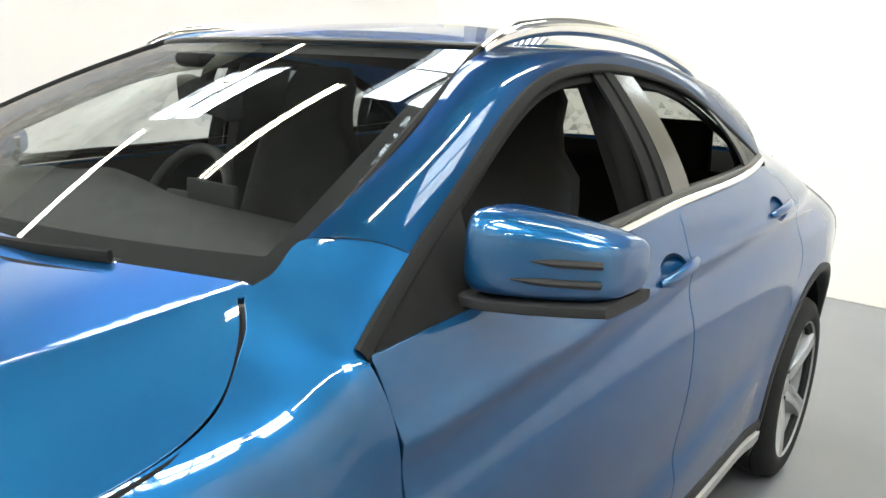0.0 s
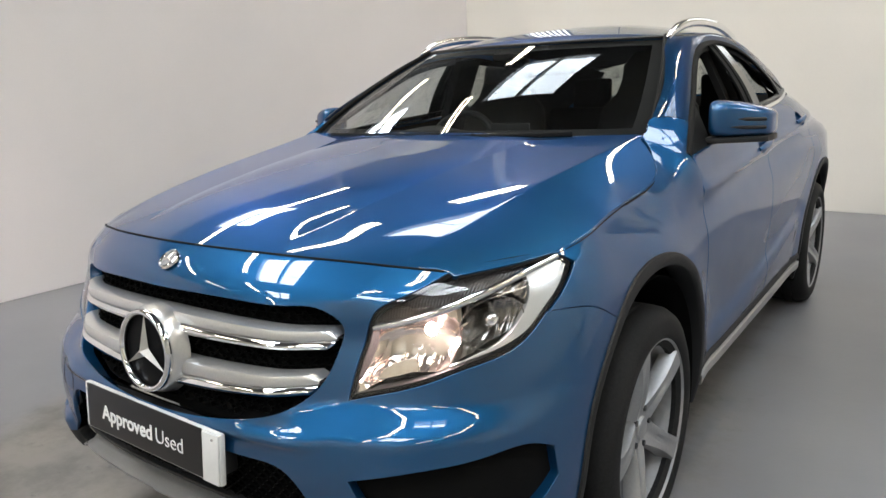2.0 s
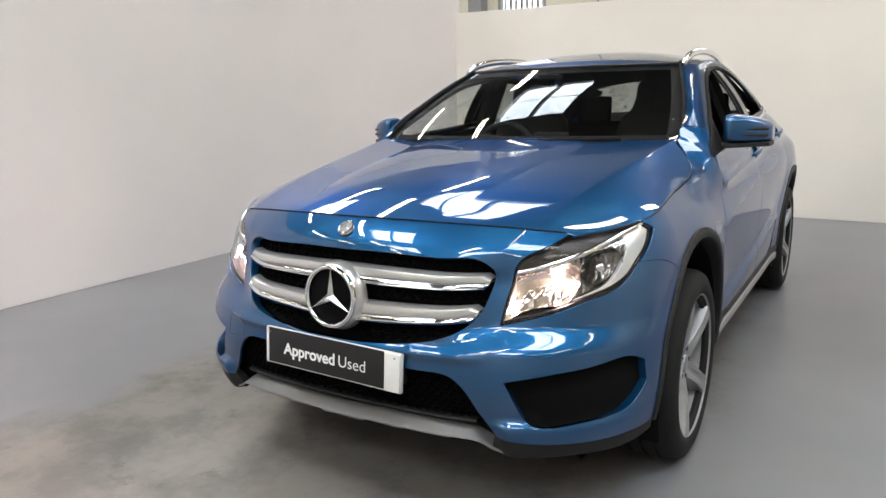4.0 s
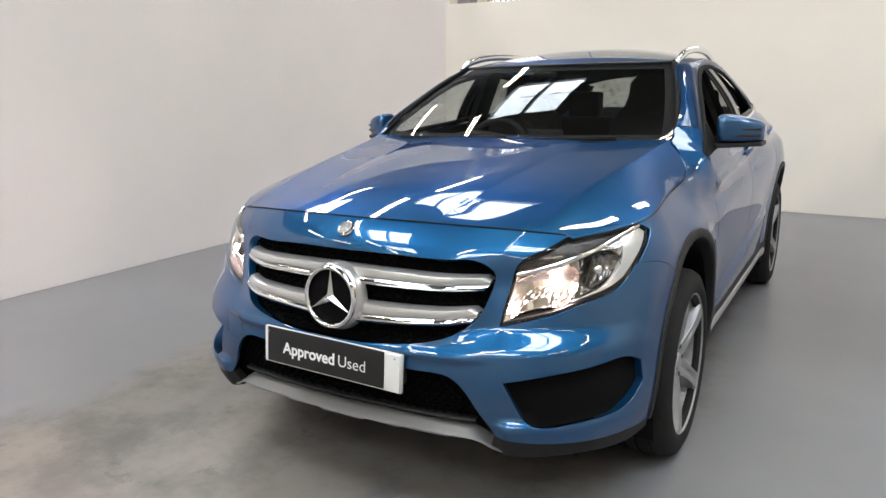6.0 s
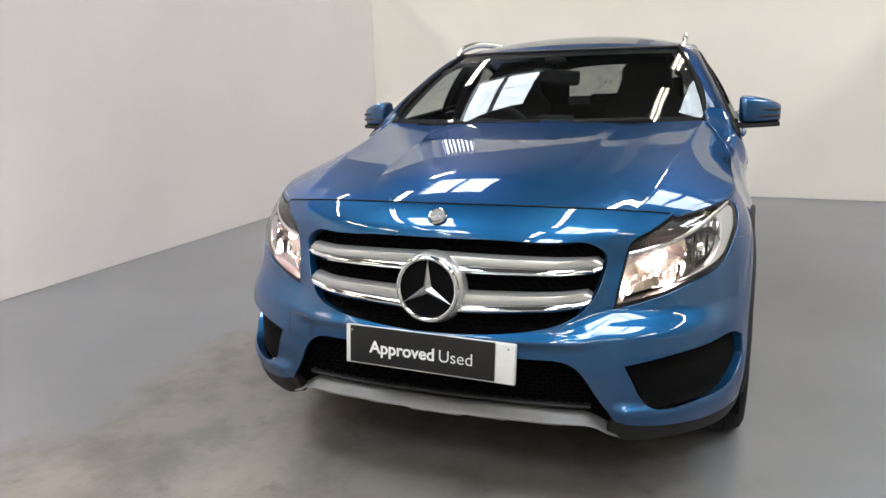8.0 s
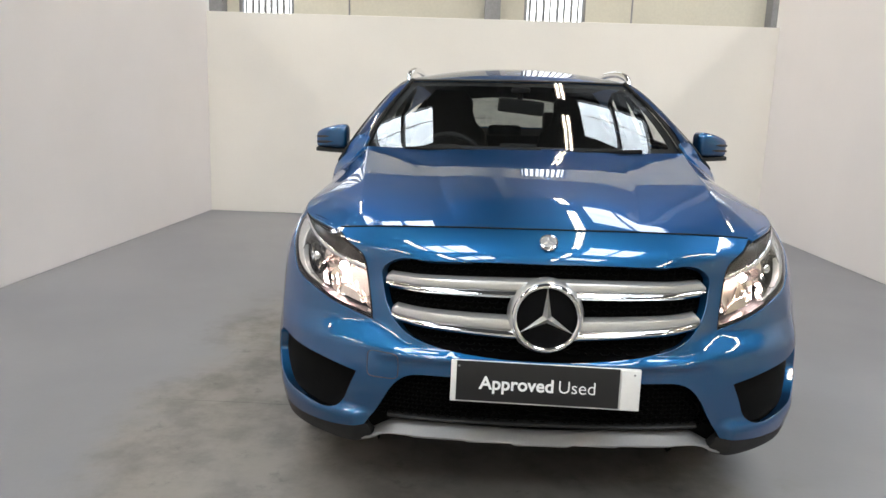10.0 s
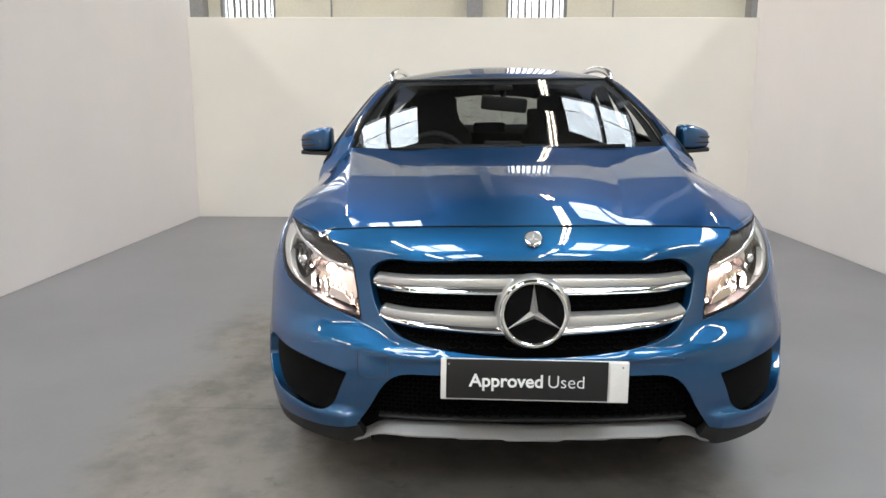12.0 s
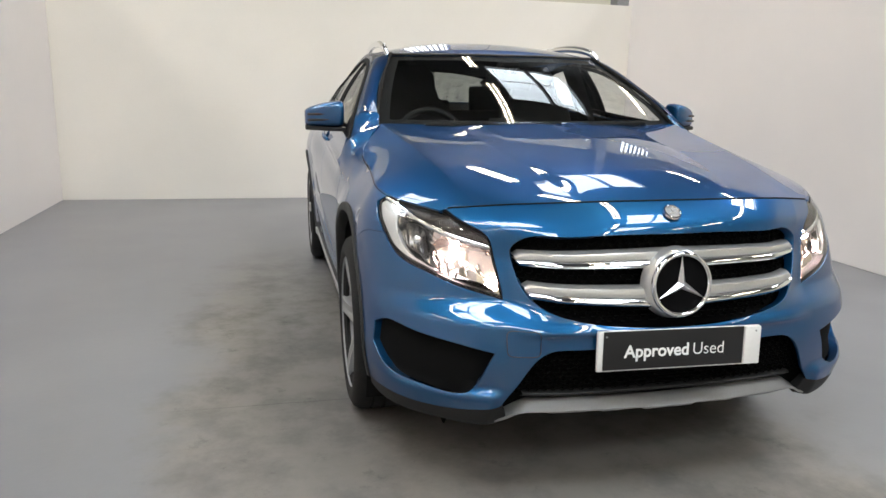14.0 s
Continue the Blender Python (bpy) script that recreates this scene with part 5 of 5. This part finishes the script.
    # clear fluted insert low in the bowl
    poly = [(0.560, 0.690), (0.600, 0.700), (0.640, 0.712), (0.628, 0.738), (0.592, 0.728), (0.570, 0.712)]
    skin("fluted_insert", inward(0.024), flip_x(smooth_outline(fx(*poly), 0.008, 60), side), mat=BOWL, parent=root, out=mid, step=0.010, flange=0.01)


headlight(1)
headlight(-1)


# ---- grille ----
def grille_bar(end_x, end_z, mid_z):
    """A wide silver bar with a bright lower edge; z as (bottom, top)."""
    rows, edge = [], []
    for t in np.linspace(-1, 1, 61):
        x = end_x * t
        q = abs(t) ** 1.5
        z0 = mid_z[0] + (end_z[0] - mid_z[0]) * q
        z1 = mid_z[1] + (end_z[1] - mid_z[1]) * q
        cap = max(0.12, min(1.0, (1 - abs(t)) / 0.02)) ** 0.5
        m, h = (z0 + z1) / 2, (z1 - z0) / 2 * cap
        y = float(hull(ax(x, m), m)[1])
        rows.append([(x, y + dy, m + f * h) for dy, f in ((0.045, 0.95), (0.020, 1.0), (0.006, 0.80), (0.001, 0.40), (0.002, -0.02), (0.006, -0.12), (0.012, -0.15), (0.045, -0.17))])
        edge.append([(x, y + dy, m + f * h) for dy, f in ((0.020, -0.14), (0.003, -0.14), (-0.003, -0.28), (-0.006, -0.55), (-0.003, -0.82), (0.004, -0.98), (0.020, -1.0))])
    root = new("grille_bar")
    root.parent = CAR
    root["label"] = "wide silver grille bar with chrome lower edge"
    loft("bar", rows, SILVER, root, "silver painted bar")
    loft("bright_edge", edge, CHROME, root, "chrome edge")


grille_bar(0.474, (0.753, 0.797), (0.752, 0.808))
grille_bar(0.452, (0.664, 0.710), (0.634, 0.700))


def round_emblem():
    root = new("emblem")
    root.parent = CAR
    root["label"] = "large chrome ring emblem with three blades on black"
    root.matrix_local = pose(-0.004, -0.871, 0.711, -5)
    ident = pose(0, 0, 0, 0, 0, -90)
    part("backing", lathe([(0.0, 0.0001), (0.001, 0.03), (-0.004, 0.088), (-0.03, 0.09)], 48, ident), DISC, root, "gloss black disc")
    ring = [(0.004 + 0.010 * math.sin(q), 0.0905 + 0.0075 * math.cos(q)) for q in np.linspace(0, 2 * math.pi, 17)]
    part("ring", lathe(ring, 72, ident), CHROME, root, "chrome ring")
    part("surround", lathe([(-0.004, 0.095), (-0.008, 0.100), (-0.018, 0.105), (-0.04, 0.110)], 72, ident), SILVER, root, "silver collar")
    hub = 0.022 * 0.62
    for k in range(3):
        a = radians(90 + 120 * k)
        bm = bmesh.new()
        tip = bm.verts.new((0.086 * math.cos(a), -0.004, 0.086 * math.sin(a)))
        top = bm.verts.new((0, -0.020, 0))
        l0 = bm.verts.new((hub * math.cos(a + radians(60)), -0.004, hub * math.sin(a + radians(60))))
        r0 = bm.verts.new((hub * math.cos(a - radians(60)), -0.004, hub * math.sin(a - radians(60))))
        bm.faces.new((tip, l0, top))
        bm.faces.new((top, r0, tip))
        part("blade", bm, SILVER, root, "chrome blade", smooth=False)


round_emblem()


def hex_mesh(name, outline, depth, cell, parent, label):
    """Open honeycomb behind an opening."""
    verts, faces = [], []
    lo, hi = outline.min(0), outline.max(0)
    rows = int((hi[1] - lo[1]) / (cell * 0.75)) + 2
    cols = int((hi[0] - lo[0]) / (cell * 1.3)) + 2
    centres = np.array([(lo[0] + (c + 0.5 * (r % 2)) * cell * 1.3, lo[1] + r * cell * 0.75) for r in range(rows) for c in range(cols)])
    centres = centres[inside(outline, centres)]
    surf = behind(depth)
    q = np.radians(60 * np.arange(6))
    for rad, dd in ((0.50, 0.0), (0.40, -0.002), (0.40, 0.008)):
        p = surf(centres[:, :1] + cell * 1.29 * rad * np.cos(q), centres[:, 1:] + cell * 0.95 * rad * np.sin(q))
        p[..., 1] += dd
        verts.append(p)
    verts = np.stack(verts, axis=1).reshape(-1, 3)
    for s in range(0, len(verts), 18):
        for a in range(6):
            k = (a + 1) % 6
            faces.append((s + a, s + k, s + 6 + k, s + 6 + a))
            faces.append((s + 6 + a, s + 6 + k, s + 12 + k, s + 12 + a))
    ob = mesh_object(name, verts, faces, MESH, parent, label)
    ob["kind"] = "stuff"
    return ob


hex_mesh("grille_mesh", grille_outline, 0.040, 0.020, CAR, "black honeycomb mesh")
mesh_outline = lower_outline.copy()
mesh_outline[:, 1] = np.maximum(mesh_outline[:, 1], 0.380)
hex_mesh("grille_mesh", mesh_outline, 0.038, 0.018, CAR, "black honeycomb mesh")
rows = []
for x in np.linspace(-0.46, 0.46, 31):
    y = float(hull(ax(x, 0.38), 0.38)[1])
    rows.append([(x, y + 0.05, 0.380), (x, y + 0.026, 0.378), (x, y + 0.022, 0.374), (x, y + 0.026, 0.368), (x, y + 0.05, 0.360)])
loft("lower_grille_bar", rows, CLAD, CAR, "satin black bar across the lower grille")

# hood emblem on the nose
root = new("hood_emblem")
root.parent = CAR
root["label"] = "small round chrome badge above the grille"
root.matrix_local = pose(0, -0.7865, 0.9115, -52)
ident = pose(0, 0, 0, 0, 0, -90)
part("disc", lathe([(0.002, 0.0001), (0.0022, 0.012), (0.001, 0.024), (-0.004, 0.0265)], 36, ident), STEEL, root, "grey enamel disc")
part("ring", lathe([(0.002, 0.0215), (0.0050, 0.0238), (0.004, 0.0265), (-0.003, 0.0285)], 36, ident), CHROME, root, "chrome ring")
for k in range(3):
    q = radians(90 + 120 * k)
    bm = bmesh.new()
    corners = [(0.020, 0.0, -0.0025), (0.006, 0.55, -0.0025), (0.0, 0.0, -0.006), (0.006, -0.55, -0.0025)]
    vs = [bm.verts.new((r * math.cos(q + d), y, r * math.sin(q + d))) for r, d, y in corners]
    bm.faces.new((vs[0], vs[1], vs[2]))
    bm.faces.new((vs[2], vs[3], vs[0]))
    part("blade", bm, SILVER, root, "silver blade", smooth=False)


# ---- number plate holder with the dealer's sign ----
def text_mesh(body, size, mat, parent, m, label, bold=0.0):
    cu = bpy.data.curves.new("sign_text", "FONT")
    cu.body, cu.size, cu.offset, cu.extrude = body, size, bold, 0.0006
    tmp = new("sign_text", cu)
    me = bpy.data.meshes.new_from_object(tmp.evaluated_get(bpy.context.evaluated_depsgraph_get()))
    bpy.data.objects.remove(tmp)
    me.materials.clear()
    me.materials.append(mat)
    ob = new("lettering", me)
    ob.parent, ob.matrix_local = parent, m
    ob["label"] = label
    xs = [v.co.x for v in me.vertices]
    return max(xs)


def dealer_plate():
    root = new("number_plate")
    root.parent = CAR
    root["label"] = "black dealer plate reading Approved Used with white end block"
    root.matrix_local = pose(-0.003, -0.900, 0.521, -4, 1.3)
    part("holder", box(-0.266, 0.268, 0.002, 0.016, -0.060, 0.060, 0.004), PLATE_WHITE, root, "white plate edge")
    part("plate", box(-0.250, 0.208, -0.0022, 0.002, -0.0545, 0.060, 0.0015), material("plate_black", (0.007, 0.007, 0.008), 0.38), root, "satin black plate")
    part("end_block", box(0.212, 0.266, -0.004, 0.002, -0.057, 0.058, 0.002), PLATE_WHITE, root, "plain white block")
    for x in (-0.243, 0.248):
        bm = bmesh.new()
        bmesh.ops.create_cone(bm, cap_ends=True, segments=12, radius1=0.003, radius2=0.003, depth=0.003, matrix=pose(x, -0.0045, 0.046, 90))
        part("screw", bm, STEEL, root)
    white = material("sign_white", (0.80, 0.80, 0.80), 0.4)
    w = text_mesh("Approved", 0.052, white, root, pose(-0.184, -0.0026, -0.018, 90), "white lettering Approved", 0.0011)
    text_mesh("Used", 0.052, white, root, pose(-0.184 + w + 0.012, -0.0026, -0.018, 90), "white lettering Used", -0.0004)


dealer_plate()
part("plate_mount", box(-0.25, 0.25, -0.885, -0.84, 0.465, 0.57, 0.01), BLACK, CAR)

# tow eye cover
loop = [(-0.471 + 0.047 * math.copysign(abs(math.cos(q)) ** 0.35, math.cos(q)), 0.543 + 0.038 * math.copysign(abs(math.sin(q)) ** 0.35, math.sin(q))) for q in np.linspace(0, 2 * math.pi, 40, endpoint=False)]
tube("tow_cover_seam", [hull(ax(x, z), z) for x, z in loop], 0.0013, BLACK, CAR, sides=6, closed=True)

# cowl and wipers
rows = []
for u in np.linspace(-1, 1, 41):
    x = 0.70 * u
    yh = 0.262 + 0.145 * abs(u) ** 2.2
    p = screen(np.array(u), np.array(0.03))
    rows.append([(x, yh - 0.03, 1.094), (x, yh + 0.01, 1.086), (x, float(p[1]) - 0.005, 1.094), (x, float(p[1]) + 0.03, float(p[2]) + 0.001)])
loft("cowl", rows, BLACK, CAR, "black plastic cowl under the windscreen", thick=0.004)
for x0, x1, v1 in ((-0.52, 0.06, 0.022), (-0.02, 0.50, 0.026)):
    root = new("wiper")
    root.parent = CAR
    root["label"] = "black wiper lying at the foot of the windscreen"
    us = np.linspace(x0, x1, 16) / 0.70
    pts = screen(us, np.linspace(0.0, v1, 16), 0.013)
    tube("blade", pts, 0.006, MATT, root, sides=8, squash=1.6)
    arm = np.array([screen(np.array(x1 * 1.05 / 0.7), np.array(-0.02), 0.012), screen(np.array((x0 + x1) / 1.4), np.array(-0.01), 0.020), screen(np.array((x0 * 0.6 + x1 * 0.4) / 0.7), np.array(0.008), 0.020)])
    tube("arm", path(arm, 14), 0.007, MATT, root, sides=8)


# ---- cabin ----
def offset_roof(y, x):
    p = roof_surface(x, y)
    return (float(p[0]), float(p[1]), float(p[2]) - 0.03)


rows = [[offset_roof(y + 0.10 * (1 - (1 - (abs(u)) ** 2)) * (y < 1.2), u * float(roof_w(y)) * 0.99) for u in np.linspace(-1, 1, 25)] for y in np.linspace(0.97, 2.82, 24)]
loft("headliner", rows, INTERIOR, CAR, "dark cloth headliner")
rows = []
for y in np.linspace(0.42, 3.05, 40):
    b = float(np.interp(y, dlo_low[:, 1], dlo_low[:, 2])) if y < 2.31 else 1.19 + 0.13 * float(step01((y - 2.31) / 0.15)) - 0.24 * float(step01((y - 2.50) / 0.5))
    rows.append([(float(side_x(np.array(y), np.array(z))) - d, y, z) for z, d in ((0.30, 0.08), (0.6, 0.09), (0.85, 0.085), (0.98, 0.075), (min(b, 1.19) - 0.03, 0.055), (b - 0.008, 0.04))])
loft("door_card", rows, INTERIOR, CAR, "dark interior door lining", mirror=True)
rows = [[(x, 3.17 - 0.06 * abs(x), z) for x in np.linspace(-0.60, 0.60, 9)] for z in np.linspace(0.30, 1.155, 6)]
loft("boot_lining", rows, INTERIOR, CAR)
part("cabin_floor", box(-0.74, 0.74, 0.0, 3.2, 0.30, 0.34), INTERIOR, CAR)

rows = []
for y in np.linspace(2.26, 2.86, 14):
    zt = float(roof_e(y)) - 0.03
    rows.append([(min(float(side_x(np.array(y), np.array(z))) - 0.055, 0.70), y, z) for z in np.linspace(1.08, zt, 8)])
loft("pillar_trim", rows, INTERIOR, CAR, "dark inner lining of the rear pillar", mirror=True)

rows = []
for z in np.linspace(0.95, 1.40, 10):
    k = (z - 1.05) / 0.36
    xx = 0.775 - 0.125 * max(0, k) - 0.035
    yc = 1.50 - 0.04 * k
    rows.append([(xx - dx, yc + dy, z) for dy, dx in ((-0.10, -0.02), (-0.085, 0.012), (-0.04, 0.024), (0.04, 0.024), (0.085, 0.012), (0.10, -0.02))])
loft("pillar_trim", rows, INTERIOR, CAR, "dark inner lining of the middle pillar", mirror=True)

# dashboard
rows = []
for x in np.linspace(-0.72, 0.72, 41):
    hood_bump = 0.032 * math.exp(-((x + 0.36) / 0.16) ** 2)
    q = 0.12 * (abs(x) / 0.72) ** 2
    rows.append([(x, 0.30 + q, 1.04), (x, 0.46 + q * 0.8, 1.065), (x, 0.66, 1.082 + hood_bump * 0.5), (x, 0.80, 1.085 + hood_bump), (x, 0.845, 1.065 + hood_bump), (x, 0.85, 0.99), (x, 0.80, 0.85), (x, 0.72, 0.55)])
loft("dashboard", rows, INTERIOR, CAR, "dark soft dashboard")
part("display", box(-0.09, 0.09, 0.83, 0.842, 1.075, 1.125, 0.006), INTERIOR, CAR, "dark central display screen")


def steering_wheel(x, y, z):
    root = new("steering_wheel")
    root.parent = CAR
    root["label"] = "black leather three-spoke steering wheel"
    root.matrix_local = pose(x, y, z, -24)
    ring = [(0.182 * math.cos(q), 0, 0.182 * math.sin(q)) for q in np.linspace(0, 2 * math.pi, 48, endpoint=False)]
    tube("rim", ring, 0.016, INTERIOR, root, sides=12, closed=True, up=(0, 1, 0))
    part("hub", box(-0.075, 0.075, -0.03, 0.025, -0.06, 0.055, 0.02), INTERIOR, root)
    for a in (0, 180, 270):
        c, s = math.cos(radians(a)), math.sin(radians(a))
        tube("spoke", [(0.06 * c, 0.0, 0.06 * s), (0.12 * c, 0.004, 0.12 * s), (0.18 * c, 0.0, 0.18 * s)], 0.02, SILVER if a == 270 else INTERIOR, root, sides=8, squash=0.5, up=(0, 1, 0))


steering_wheel(-0.355, 0.985, 0.99)


def seat(name, x, y, width, height, label):
    root = new(name)
    root.parent = CAR
    root["label"] = label
    rows = []
    for f in np.linspace(0, 1, 16):
        z = 0.50 + (height - 0.50) * f
        w = width * (0.92 + 0.08 * math.sin(math.pi * min(1, f * 1.5))) * (1 if f < 0.70 else 1 - 0.40 * float(step01((f - 0.70) / 0.14)))
        if f > 0.93:
            w *= 1 - 0.35 * ((f - 0.93) / 0.07) ** 2
        yc = y + 0.30 * f * 0.75
        d = 0.075 - 0.025 * f
        rows.append([(x + w * math.copysign(abs(math.cos(q)) ** 0.6, math.cos(q)), yc + d * math.copysign(abs(math.sin(q)) ** 0.7, math.sin(q)) - 0.03 * abs(math.cos(q)) ** 3, z) for q in np.linspace(0, 2 * math.pi, 28, endpoint=False)])
    loft("backrest", rows, FABRIC, root, "black seat backrest with headrest", closed=True, caps=True)
    part("cushion", box(x - width, x + width, y - 0.50, y + 0.05, 0.44, 0.60, 0.06, segments=4), FABRIC, root)


seat("front_seat", 0.37, 1.30, 0.245, 1.40, "black sports front seat with built-in headrest")
seat("front_seat", -0.37, 1.30, 0.245, 1.40, "black sports front seat with built-in headrest")
part("rear_bench", box(-0.66, 0.66, 1.85, 2.40, 0.42, 0.62, 0.06, segments=4), FABRIC, CAR, "black rear bench")
bm = box(-0.66, 0.66, -0.07, 0.07, 0.0, 0.56, 0.05, segments=4)
bmesh.ops.transform(bm, matrix=pose(0, 2.36, 0.58, -20), verts=bm.verts)
part("rear_backrest", bm, FABRIC, CAR, "black rear seat backrest")
for x in (-0.40, 0.0, 0.40):
    part("rear_headrest", box(x - 0.12, x + 0.12, 2.54, 2.62, 1.09, 1.09 + (0.20 if x else 0.10), 0.03, segments=4), FABRIC, CAR, "black rear headrest")

root = new("inside_mirror")
root.parent = CAR
root["label"] = "black rear-view mirror on the windscreen"
bm = box(-0.115, 0.115, -0.02, 0.02, -0.035, 0.035, 0.016, segments=4)
bmesh.ops.transform(bm, matrix=pose(0.005, 0.83, 1.308, 8, 6, -6), verts=bm.verts)
part("shell", bm, MATT, root)
tube("stalk", [(0.0, 0.825, 1.33), (0.0, 0.835, 1.36), (0.0, 0.85, 1.39)], 0.014, MATT, root, sides=8)
part("sensor_pod", box(-0.045, 0.045, 0.78, 0.88, 1.372, 1.398, 0.01), MATT, root)

for ob in CAR.children_recursive:
    if ob.type == "MESH" and ob.data.materials and ob.data.materials[0] in (GLASS, TINTED, LENS):
        ob.visible_shadow = False
